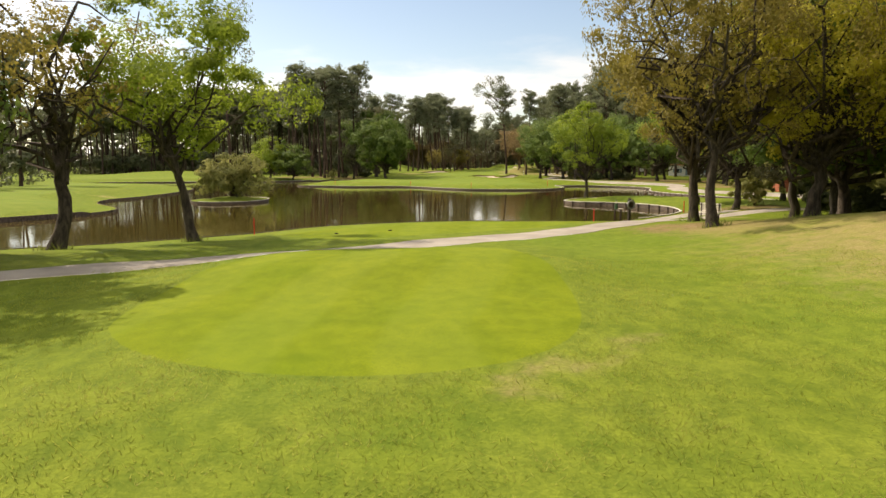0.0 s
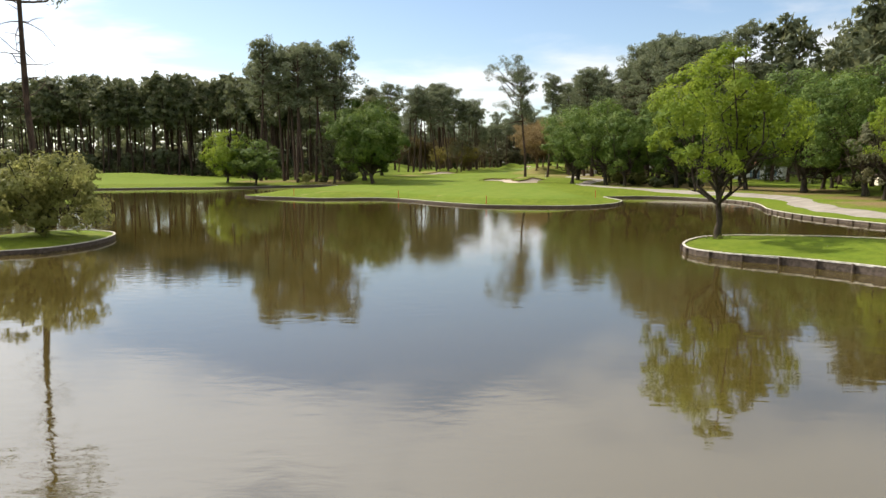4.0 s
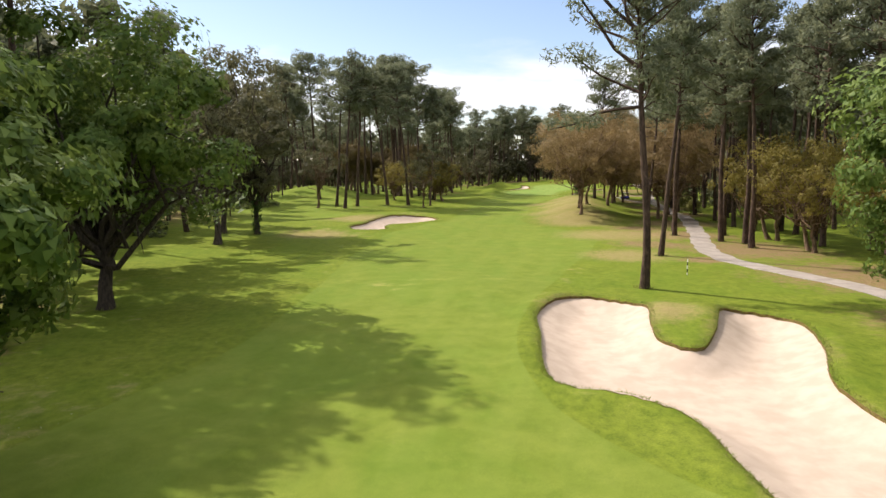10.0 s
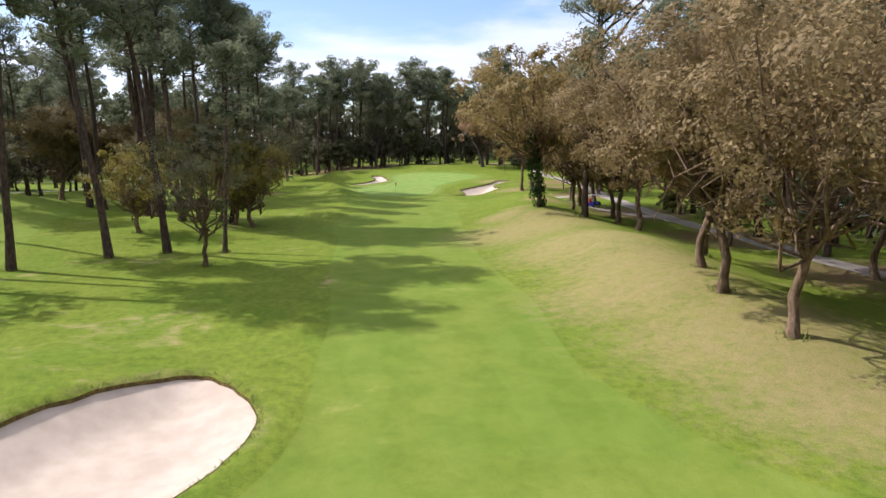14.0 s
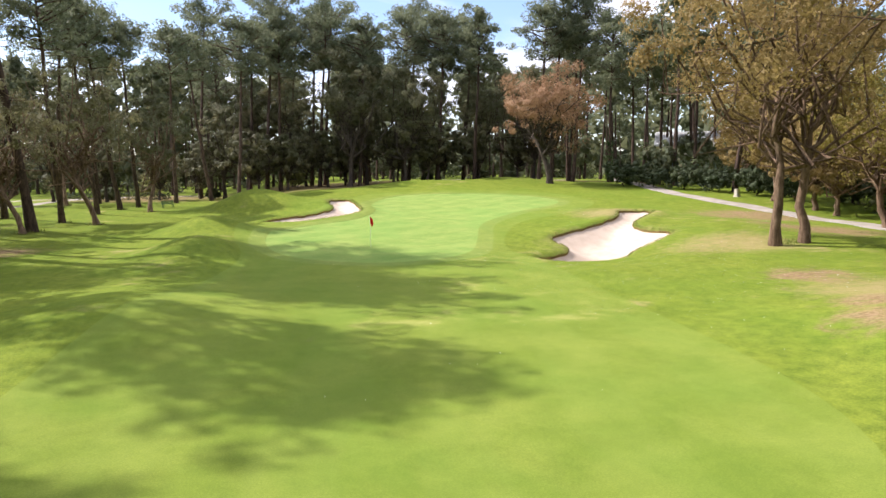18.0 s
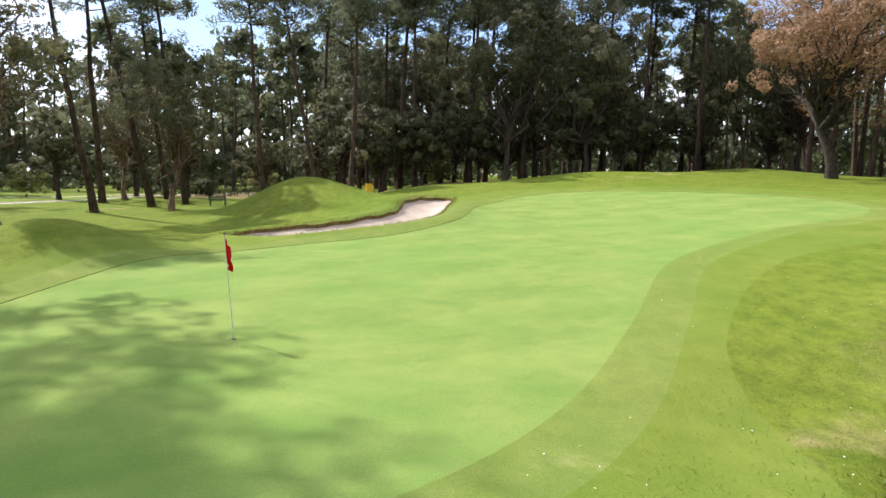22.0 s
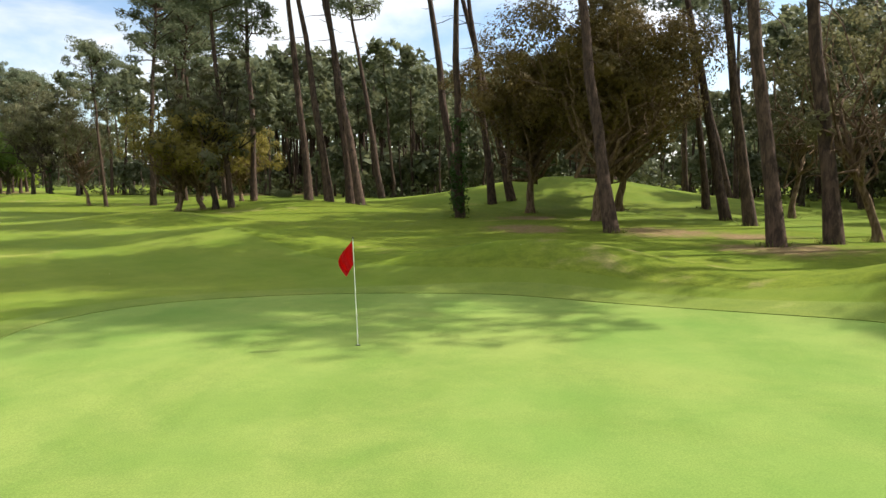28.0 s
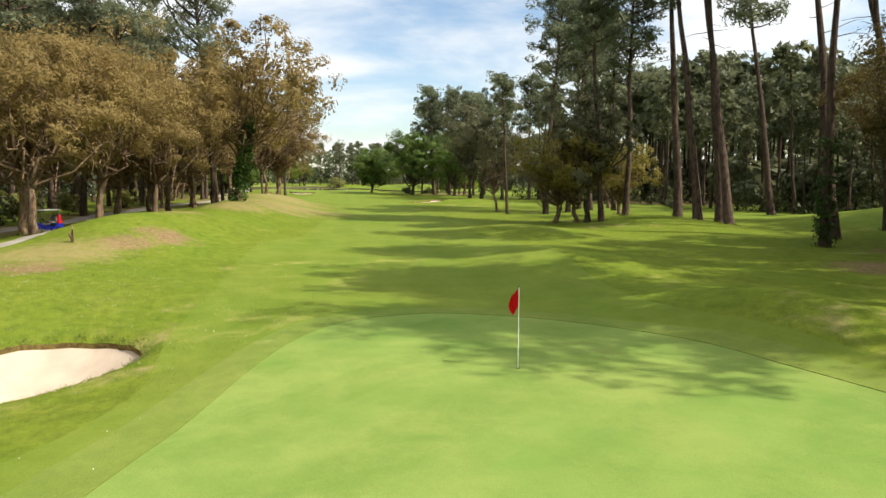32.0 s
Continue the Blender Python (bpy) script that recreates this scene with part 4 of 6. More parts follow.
oaks = [tree_kind("oak_tree", oak_shape(100 + i, h, sp, bo, 230, 92, 0.25, lean, low=0.17, gap=0.4, fill=0.25), "bark_oak", "leaf_oak", "leafy green oak with a dense rounded crown")
        for i, (h, sp, bo, lean) in enumerate([(13, 6.4, 2.6, (-0.12, 0)), (12, 5.6, 2.4, (0.08, 0.04)), (11.5, 5.0, 2.6, (0.03, -0.06))])]
fresh = [tree_kind("oak_tree", oak_shape(130 + i, h, sp, bo, 165, 120, 0.18, lean, 0.3, girth=0.72, gap=0.6), "bark_oak", "leaf_fresh", "young oak in fresh yellow-green leaf, open crown")
         for i, (h, sp, bo, lean) in enumerate([(12.5, 5.0, 4.6, (-0.18, 0.0)), (11, 4.9, 3.0, (-0.05, 0.02))])]
bare = tree_kind("oak_tree", oak_shape(140, 12.5, 4.6, 4.4, 60, 60, 0.18, (-0.10, 0.05), 0.4, gap=0.9), "bark_oak", "leaf_olive", "half-bare oak with sparse brownish leaves")
corks = [tree_kind("cork_oak", oak_shape(150 + i, h, sp, bo, 170, 64, 0.235, lean, 0.42, girth=1.0, stems=st, low=0.24, fill=0.12), "bark_cork", k, "gnarled cork oak with a brownish olive crown")
         for i, (h, sp, bo, lean, k, st) in enumerate([(12.5, 6.2, 3.4, (0.1, 0.05), "leaf_cork", 1), (11.5, 5.8, 3.0, (-0.12, 0.1), "leaf_olive", 1), (13.5, 6.8, 3.8, (-0.06, -0.1), "leaf_olive", 2), (10, 5.2, 2.8, (0.05, -0.12), "leaf_cork", 1)])]
holms = [tree_kind("holm_oak", oak_shape(170 + i, h, sp, bo, 110, 52, 0.31, (0, 0), 0.3, girth=0.8, low=0.2), "bark_oak", "leaf_dark", "dark holm oak under the pines")
         for i, (h, sp, bo) in enumerate([(10, 4.2, 3.0), (12, 4.4, 4.0), (8, 3.8, 2.2)])]
rust = tree_kind("cork_oak", oak_shape(190, 12.5, 6.4, 4.6, 190, 100, 0.19, (-0.05, 0), 0.4, low=0.4, gap=0.2), "bark_oak", "leaf_rust", "oak with a rust-brown withered crown")
ivied = tree_kind("cork_oak", oak_shape(191, 12, 5.6, 4.2, 140, 64, 0.25, (-0.16, -0.05), 0.35, girth=0.55), "bark_cork", "leaf_cork", "cork oak with its trunk wrapped in dark ivy", ivy=ivy_shape(7, 5.6, 0.40, (-0.16, -0.05), 30))
ivy_pine = tree_kind("pine_tree", pine_shape(78, 26, 0.6, 4.4, 3.4, 58, 0.5, (-0.05, -0.03), 9, 8), "bark_pine", "leaf_pine", "tall pine with ivy climbing its lower trunk", ivy=ivy_shape(8, 6.5, 0.42, (-0.05, -0.03), 16))

bushy = [tree_kind("oak_tree", oak_shape(200 + i, 9.5, 5.4, 1.6, 190, 84, 0.25, (0.1, 0.05), low=0.02, fill=0.3), "bark_oak", k, "bushy leafy tree with a crown down to the ground") for i, k in enumerate(("leaf_fresh", "leaf_oak"))]
bush = tree_kind("bush", oak_shape(210, 4.6, 3.3, 0.5, 190, 80, 0.17, (0, 0), low=0.0, fill=0.35), "bark_oak", "leaf_bush", "large round olive-green bush on the island", "bush")
shrub_kinds = [tree_kind("shrub", oak_shape(220 + i, h, sp, 0.3, 66, 48, 0.19, (0, 0), low=0.0, fill=0.4, boughs=False), "bark_oak", k, lab, "shrub") for i, (h, sp, k, lab) in enumerate([(2.6, 1.9, "leaf_rhodo", "dark glossy evergreen shrub beside the path"), (1.8, 1.5, "shrub", "low dense green shrub"), (3.4, 2.0, "leaf_bush", "loose light green shrub")])]

tall_oaks = [tree_kind("holm_oak", oak_shape(230 + i, 25, sp, bo, 210, 64, 0.34, (0.08, 0.0), 0.5, girth=0.62, gap=0.5, low=0.3, fill=0.1), "bark_oak", k, "tall open-crowned oak with a crooked dark trunk") for i, (sp, bo, k) in enumerate([(7.4, 7.0, "leaf_dark"), (6.6, 7.5, "leaf_dark")])]
tall_ivied = tree_kind("holm_oak", oak_shape(233, 24, 6.4, 7, 220, 64, 0.34, (0.02, 0.0), 0.3, girth=0.6, low=0.2, fill=0.2), "bark_oak", "leaf_dark", "tall dark oak with ivy wrapped round its trunk", ivy=ivy_shape(9, 6.5, 0.5, (0.02, 0), 18))
airy_corks = [tree_kind("cork_oak", oak_shape(240 + i, h, sp, bo, 120, 84, 0.22, lean, 0.5, girth=0.62, gap=0.5, low=0.34, fill=0.03), "bark_cork", k, "slender crooked cork oak with an open grey-olive crown") for i, (h, sp, bo, lean, k) in enumerate([(17, 6.0, 5.0, (-0.1, -0.2), "leaf_grey"), (16, 5.4, 5.5, (0.1, -0.15), "leaf_dark"), (18, 6.4, 4.6, (-0.15, 0.1), "leaf_grey")])]
lean_pines = [tree_kind("pine_tree", pine_shape(60 + i, 27 + i % 3, cf, sp, 3.2, 58, 0.5, lean, 9, 9, 0.95), "bark_pine", "leaf_pine", "tall maritime pine with a bare leaning trunk") for i, (cf, sp, lean) in enumerate([(0.70, 5.0, (-0.04, -0.25)), (0.74, 4.8, (-0.07, -0.21)), (0.67, 5.0, (0.0, -0.26)), (0.72, 5.0, (-0.03, -0.17))])]

ridge_corks = [tree_kind("cork_oak", oak_shape(250 + i, h, sp, bo, 180, 120, 0.155, lean, 0.45, girth=0.72, stems=st, low=0.32, gap=0.15, fill=0.2), "bark_cork", k, "gnarled cork oak with a soft brown crown") for i, (h, sp, bo, lean, k, st) in enumerate([(12.5, 6.2, 4.4, (0.1, 0.05), "leaf_cork", 1), (12.0, 5.8, 4.0, (-0.12, 0.08), "leaf_cork", 1), (13.5, 6.8, 4.2, (-0.05, -0.08), "leaf_cork", 2)])]

rs = random.Random(5)


def row(kinds, spots_xy, lo, hi, group="", tall=1.0):
    for i, (x, y) in enumerate(spots_xy):
        k = kinds[(i * 7 + int(x * 3 + y)) % len(kinds)] if isinstance(kinds, list) else kinds
        plant(k, x, y, rs.uniform(lo, hi), rs.uniform(-25, 25) if "pine" in k["name"] else rs.uniform(0, 360), tall, group)


# round the tees
plant(fresh[0], -9.7, 35.2, 1.0, 0, 1.0)
row([bare], [(-14.6, 31.8), (-17.2, 30.4)], 0.92, 1.05)
# unseen oak left of the view, added to shade the grass beside the tee
plant(oaks[1], -17.6, 24.2, 1.18, 30)
tee_oak = tree_kind("oak_tree", oak_shape(260, 13.5, 6.4, 4.2, 210, 130, 0.15, (0.1, 0.05), 0.35, girth=0.68, low=0.24, fill=0.15), "bark_oak", "leaf_olive", "brown-leaved oak beside the path")
plant(tee_oak, 14.9, 35.0, 1.05, 30, 1.12, label="brown-leaved oak on the slope beside the path")
path_oak = tree_kind("oak_tree", oak_shape(263, 15, 6.2, 4.8, 200, 120, 0.16, (0.02, 0.0), 0.3, girth=0.72, low=0.26, gap=0.2, fill=0.15), "bark_oak", "leaf_olive", "upright oak with a straight dark trunk beside the path")
plant(path_oak, 16.1, 41.3, 0.95, 80)
plant(fresh[1], 18.2, 86.0, 1.05, 0)
plant(fresh[1], 25.6, 69.0, 1.1, 100)
plant(fresh[1], 23.8, 46.0, 1.35, 120)
plant(oaks[2], 24.6, 42.0, 1.25, 60)
gold_oak = tree_kind("oak_tree", oak_shape(261, 14, 6.2, 3.6, 220, 120, 0.17, (0.05, 0.0), 0.35, low=0.2, gap=0.3, fill=0.15), "bark_oak", "leaf_gold", "oak in yellow-green spring leaf")
plant(gold_oak, 20.6, 37.4, 0.95, 0)
plant(gold_oak, 25.6, 31.0, 1.1, 140)
row([oaks[0], oaks[1], fresh[1], holms[0]], [(27, 47), (30, 38), (25, 58.6), (34, 50), (33, 30), (37, 63), (42, 54), (40, 40), (33, 67.5), (50, 72), (56, 68), (58, 84), (55, 100), (50.5, 85), (47, 97), (44.5, 108), (47, 118), (50, 127), (48, 138), (43.5, 146)], 0.95, 1.3)
row([oaks[1], fresh[1], oaks[2]], [(60, 140), (66, 148), (57, 151), (62, 158), (52, 146)], 1.0, 1.25)
plant(island_pine, -25.0, 87.0, 1.0, 40)
plant(bush, -24.0, 85.6, 1.16, 0)
plant(shrub_kinds[2], -26.6, 84.0, 0.95, 0, 1.5, label="small narrow feathery shrub on the island")
# the pond's far corner
plant(bushy[0], -48.5, 190.4, 1.15, 0, label="pale green leafy tree overhanging the pond")
plant(bushy[1], -42.0, 189.2, 1.1, 40, label="bushy green oak leaning over the pond's edge")
row(mid_pines, [(-40.3, 205.6), (-35.3, 198.5), (-39.3, 212.7), (-36, 207), (-27.3, 206), (-43, 219), (-32, 203), (-33, 216), (-46.5, 212), (-29, 213), (-38, 223), (-45, 203)], 1.08, 1.2, "pines by the pond")
round_oak = tree_kind("oak_tree", oak_shape(100, 13, 6.4, 2.6, 300, 96, 0.29, (-0.12, 0), low=0.10, fill=0.6), "bark_oak", "leaf_oak", "large leafy oak")
plant(round_oak, -16.4, 183.6, 1.2, 10, 1.0, label="large round leafy oak beside the fairway, dense dark crown")
plant(oaks[1], -22.2, 212, 1.75, 60, label="tall dark green oak behind the round one")
plant(holms[1], -27, 198.3, 1.05, 20)
# oak hidden behind taller ones, added to cast shade on the left rough
plant(oaks[0], -29.5, 229, 1.4, 80, label="leafy oak added out of sight to shade the rough")
# right of the landing area
row(oaks, [(23.6, 181.5), (26.8, 195), (36.5, 202), (31.8, 185.3), (27.6, 168.5), (31, 171.3), (34.6, 195.5), (29, 160), (35, 176), (36, 155), (52, 170), (41, 184), (43, 168), (46, 192)], 1.02, 1.28, "oaks beside the path")
plant(airy_pine, 17.4, 219.6, 1.0, 0)
plant(pines[1], 25.4, 239.2, 0.98, 20)
row(pines, [(34.5, 260.8), (37, 269), (36.6, 279.6), (38, 253.5), (40, 250.6), (39, 246.8), (42, 262)], 0.92, 1.08, "pines beside the path")
row(mid_pines, [(52, 308), (57, 312), (61, 304), (55, 320), (62, 324), (66, 316), (59, 332), (66, 338), (70, 328), (63, 348), (71, 352)], 1.05, 1.25, "pines beyond the ridge")
row(corks, [(46, 256), (44, 243), (49, 268), (45, 230), (42, 216)], 0.95, 1.15)
back = random.Random(11)
row(mid_pines, [(back.uniform(47, 53) + 9 * (i % 2) + 0.1 * max(0, y - 260), y + back.uniform(-1.5, 1.5)) for i, y in enumerate(range(190, 304, 3))], 1.08, 1.26, "pines beyond the path")
# left of the fairway
plant(tall_oaks[0], -25.9, 249.7, 1.02, 0)
plant(tall_oaks[1], -29, 262.8, 1.0, 60)
plant(tall_ivied, -24.0, 261.6, 1.0, 50)
row(pines, [(-35, 265.5), (-18.2, 316.6), (-21, 322.8), (-16.3, 323), (-9.6, 327.4), (-4.8, 329.4), (-45, 374), (-52, 388), (-43, 384), (0.2, 351.5), (-4.4, 349.5)], 1.02, 1.15, "pines left of the fairway")
plant(mid_pines[1], 0.4, 328.0, 0.7, 20)
plant(airy_corks[1], -24.2, 316.2, 1.05, 0)
plant(airy_corks[0], -1.2, 321.0, 0.78, 0)
plant(corks[1], 3.8, 347.6, 1.0, 50)
row([holms[1]], [(1.2, 350.4)], 1.3, 1.4)
row([corks[1]], [(1.6, 349), (-8.6, 342)], 0.9, 1.0)
row(lean_pines, [(-7.6, 354.4), (-8.2, 356.8), (-39, 376), (-9.4, 358.8), (-8.8, 361), (-28.5, 347), (-16.7, 371.9), (-18.7, 373.4)], 1.18, 1.3, "pines beside the green")
plant(ivy_pine, -2.8, 377.4, 1.27, 15)
plant(lean_pines[1], -8.6, 373.6, 1.24, 5)
# cork oaks on the ridge
# ridge_corks shapes again, their leaves coloured darker for the backlit side
backlit_corks = [tree_kind("cork_oak", oak_shape(250 + i, h, sp, bo, 180, 120, 0.155, lean, 0.45, girth=0.62, low=0.30, gap=0.15, fill=0.3), "bark_cork", "leaf_tan_backlit", "gnarled cork oak with a brown crown coloured as backlit") for i, (h, sp, bo, lean) in enumerate([(12.5, 6.2, 4.4, (0.1, 0.05)), (12.0, 5.8, 4.0, (-0.12, 0.08))])]
row(backlit_corks, [(26.7, 285.6), (28.0, 292.4), (30.6, 297.4), (36.6, 305.2), (41.8, 322.6), (47.5, 315.6), (44.7, 331), (46.8, 298.4), (42.4, 291), (41.9, 281.6)], 1.38, 1.54, "cork oaks on the ridge")
plant(ivied, 37.5, 337.6, 1.65, 0)
plant(airy_pine, 39.8, 330.0, 1.06, 160)
row(ridge_corks[:2], [(54.6, 354.6), (53.2, 359), (49.5, 340), (61, 342), (50, 350), (45.5, 344)], 1.2, 1.4, "cork oaks on the ridge")
plant(ridge_corks[2], 57.4, 386.0, 1.6, 200, 1.0, label="large two-stemmed cork oak beside the green, olive-brown crown")
row(corks, [(74, 392), (70, 379), (80.5, 404), (82, 408), (79.5, 393), (66, 372.5)], 1.0, 1.2)
plant(ridge_corks[1], 84.5, 416.5, 1.6, 40, label="broad cork oak with a golden-brown crown beside the path")
# left of the green
row(lean_pines, [(8.0, 403.3), (4.9, 405.4), (2.6, 412.2), (5.0, 416.0), (4.1, 393.6), (-6.2, 399.1), (-7.5, 413.5), (-16, 410), (-12, 396.4)], 1.08, 1.22, "pines beside the green")
plant(lean_pines[0], 8.6, 428.6, 0.85, 8)
plant(lean_pines[2], 8.0, 420.6, 1.2, -6)
row(lean_pines, [(10, 439.8), (11.6, 446.6), (-5.5, 424), (1.5, 436.6), (13.2, 450), (3.2, 454), (-14, 432), (-12, 434.6), (17, 462), (22, 468), (-30, 424), (6.8, 461)], 0.8, 0.9, "pines beside the green")
thick_cork = tree_kind("cork_oak", oak_shape(270, 16, 7.2, 4.6, 380, 100, 0.205, (0.05, 0.0), 0.35, low=0.36, fill=0.7, gap=0.0), "bark_cork", "leaf_umber_backlit", "broad cork oak with a dense brown crown")
row([thick_cork], [(-10.6, 379.8), (-24, 381), (-16, 386)], 0.9, 1.05, "broad cork oaks beside the green")
plant(thick_cork, -5.4, 388.5, 1.12, 90, label="broad cork oak with a brown crown among pines")
row(airy_corks, [(2.4, 407.3), (12.4, 424.6), (-3.5, 431), (15.5, 441), (3, 459), (-10, 446), (7.6, 418.6), (-20, 420), (-24, 440), (-18, 400)], 0.85, 1.05, "slender cork oaks beside the green")
row(lean_pines, [(-34, 404), (-26, 412), (-42, 418), (-36, 434), (-46, 440), (-30, 446), (-50, 408), (-22, 392), (-40, 390)], 1.0, 1.15, "pines of the neighbouring hole")
row(holms, [(-34, 412), (-31, 422), (-40, 404), (-38, 418), (-44, 410), (-36, 398), (-42, 428), (-30, 432), (-46, 396)], 1.0, 1.35, "holm oaks of the neighbouring hole")
row(holms, [(7, 466), (-6, 462), (14, 472), (-26, 452), (20, 476), (-1, 470)], 0.85, 1.05)
# behind the green
plant(rust, 71.0, 447.0, 1.38, 0)
row([pines[0], pines[1], pines[3], pines[5]], [(28, 478), (31, 475), (33, 472.5), (36, 486), (39.4, 484), (42.4, 485), (52, 490), (54.6, 474), (60, 470), (65.6, 466), (74, 458), (77, 459), (80.5, 457.6), (84, 466), (46, 470), (49, 480), (24, 488), (58, 482), (88, 474), (95, 462), (67, 476), (20, 480), (26, 466), (40, 474), (63, 480)], 1.0, 1.16, "pines behind the green")
row(holms, [(34, 470), (41, 472), (48, 473), (52, 468), (57, 466), (62, 474), (29, 470), (45, 478), (38, 478), (67, 470), (24, 474), (55, 478), (76, 470)], 1.15, 1.45, "holm oaks behind the green")
row(tall_oaks, [(44, 467), (53, 464.5), (60, 479), (36, 481), (69, 473), (48, 487), (28, 484), (77, 466)], 0.8, 0.95, "tall oaks behind the green")

row(corks, [(91, 420), (94, 430), (88.6, 404)], 1.05, 1.2)
plant(ivy_pine, 82.6, 449.6, 1.0, 200)
plant(ivy_pine, 86.4, 446.0, 0.96, 60)
row([shrub_kinds[0]], [(79.4, 440), (82.4, 437), (84.6, 433), (86.6, 428.6), (88, 423.2), (88.2, 417), (86.8, 441), (90.4, 435.6), (92.4, 426), (91.6, 412), (84, 444)], 1.15, 1.7, "evergreen shrubs beside the path")
row(shrub_kinds[1:], [(94, 440), (90, 446), (76, 474), (71, 478), (60, 476), (36, 474), (22, 476), (12, 478), (6, 474), (-16, 472), (30, 169), (34, 173.5), (39, 165), (33, 154.5), (40, 158), (37, 199), (33, 166), (42, 176), (46, 186), (-30, 201), (-33, 196.4), (-24, 201), (38, 212), (52, 300), (57, 318), (60, 330), (62, 345), (28, 62), (33, 56), (35, 66), (30, 54), (44, 70), (40, 68), (52, 66), (56, 90), (27, 44), (31, 43)], 0.8, 1.4, "shrubs under the trees")

# the woods round about, thinning to the distance: one mass of trees
low_pines = [pine_shape(40 + i, 26 + i % 3, cf, sp, 1.0, 11, 1.45, lean, 5, 0, 0.9, False, 0.42) for i, (cf, sp, lean) in enumerate([(0.52, 4.2, (-0.04, 0.0)), (0.60, 3.8, (0.03, -0.02)), (0.66, 4.4, (-0.07, -0.03)), (0.56, 4.6, (0.0, 0.04)), (0.62, 4.0, (-0.05, -0.06))])]
low_oaks = [oak_shape(120 + i, 10 + i, 4.6, 2.6, 40, 6, 1.2, sides=5, boughs=False) for i in range(2)]
WOODS = ((-150, -54, 258, 300, 110, 1.0, 1.18), (-150, -40, 300, 345, 60, 0.75, 0.9), (-62, -36, 232, 300, 22, 0.9, 1.1), (-60, -40, 326, 366, 20, 0.5, 0.65), (60, 80, 300, 345, 14, 1.0, 1.15), (66, 110, 150, 340, 70, 1.0, 1.2), (84, 125, 340, 445, 46, 0.95, 1.12), (96, 130, 445, 530, 30, 0.95, 1.1), (-30, 112, 494, 530, 64, 0.84, 1.0), (-60, 140, 530, 590, 64, 0.8, 1.0),
         (-95, -34, 456, 530, 80, 0.8, 1.0), (-110, -60, 330, 388, 66, 0.5, 0.68), (-110, -56, 388, 446, 84, 0.85, 1.0), (-125, -72, 20, 170, 50, 0.8, 1.05), (58, 95, 84, 150, 34, 0.9, 1.1), (-200, -150, 120, 340, 50, 0.9, 1.1), (45, 90, 0, 84, 26, 0.7, 0.95), (-90, -30, -30, 10, 16, 0.8, 1.0))
wood_v, wood_f, leaf_v, leaf_f, nw, nl = [], [], [], [], 0, 0


def mass(shape, x, y, s):
    global nw, nl
    spin = rs.uniform(0, 6.28)
    c, n = math.cos(spin), math.sin(spin)
    turn = np.array([[c, -n, 0], [n, c, 0], [0, 0, 1]]) * s
    at = np.array([x, y, on(x, y)])
    for key, vs, fs, base in (("trunk", wood_v, wood_f, nw), ("crown", leaf_v, leaf_f, nl)):
        v, f = shape[key]
        vs.append(v @ turn.T + at)
        fs.append(f + base)
    nw += len(shape["trunk"][0])
    nl += len(shape["crown"][0])


for x0, x1, y0, y1, n, lo, hi in WOODS:
    put = []
    for _ in range(n * 6):
        x, y = rs.uniform(x0, x1), rs.uniform(y0, y1)
        gapped = min((math.hypot(x - a, y - b) for a, b in put), default=99) > 2.8
        one = (np.array([x]), np.array([y]))
        clear = min(line_distance(*one, PATH_TEE, False, 6.0)[0][0], line_distance(*one, PATH_BACK, False, 6.0)[0][0]) > 2.5
        if gapped and clear and area(*one, POND)[0] > 4 and len(put) < n:
            put.append((x, y))
            mass(rs.choice(low_pines), x, y, rs.uniform(lo, hi))
            if rs.random() < 0.35:
                mass(rs.choice(low_oaks), x + rs.uniform(-3, 3), y + rs.uniform(-3, 3), rs.uniform(0.5, 0.9))
woods = new("far_woods", mesh_np("far_woods", np.concatenate(leaf_v), np.concatenate(leaf_f), M["leaf_far"], False))
tagged(woods, "dense pine wood with dark undergrowth round the course", "woods", kind="stuff")
stems = new("far_stems", mesh_np("far_stems", np.concatenate(wood_v), np.concatenate(wood_f), M["bark_pine"]))
stems.parent = woods
tagged(stems, "dark pine trunks of the wood", kind="stuff")

# a belt of foliage closes the distance behind the trunks
rng = np.random.default_rng(9)
belt = smooth_loop([(-120, -60), (-150, 60), (-215, 180), (-215, 330), (-140, 470), (-70, 560), (30, 585), (120, 590), (160, 520), (140, 400), (120, 250), (112, 120), (110, 20), (60, -60)], True, 3.0)
bx = np.repeat(belt, 32, 0) + rng.uniform(-9, 9, (len(belt) * 32, 2))
bz = np.where(np.arange(len(bx)) % 32 < 22, rng.uniform(0.5, 21, len(bx)), rng.uniform(0.3, 9, len(bx)))
# low thickets behind the tall pines of the far corner
hx = np.stack([np.linspace(-150, -62, 620), np.linspace(294, 306, 620)], 1) + rng.uniform(-4, 4, (620, 2))
bx, bz = np.concatenate([bx, hx]), np.concatenate([bz, rng.uniform(0.3, 8, len(hx))])
bz = bz + ground_height(bx[:, 0], bx[:, 1])
far_belt = new("far_thicket", mesh_np("far_thicket", *leaves(rng, np.stack([bx[:, 0], bx[:, 1], bz], 1), rng.uniform(1.6, 3.2, len(bx)), 3, 3.4, 0.7), M["leaf_far"], False))
tagged(far_belt, "dark closed edge of the distant wood", "woods", kind="stuff")

# undergrowth between the trunks
rng = np.random.default_rng(3)
c, r = [], []
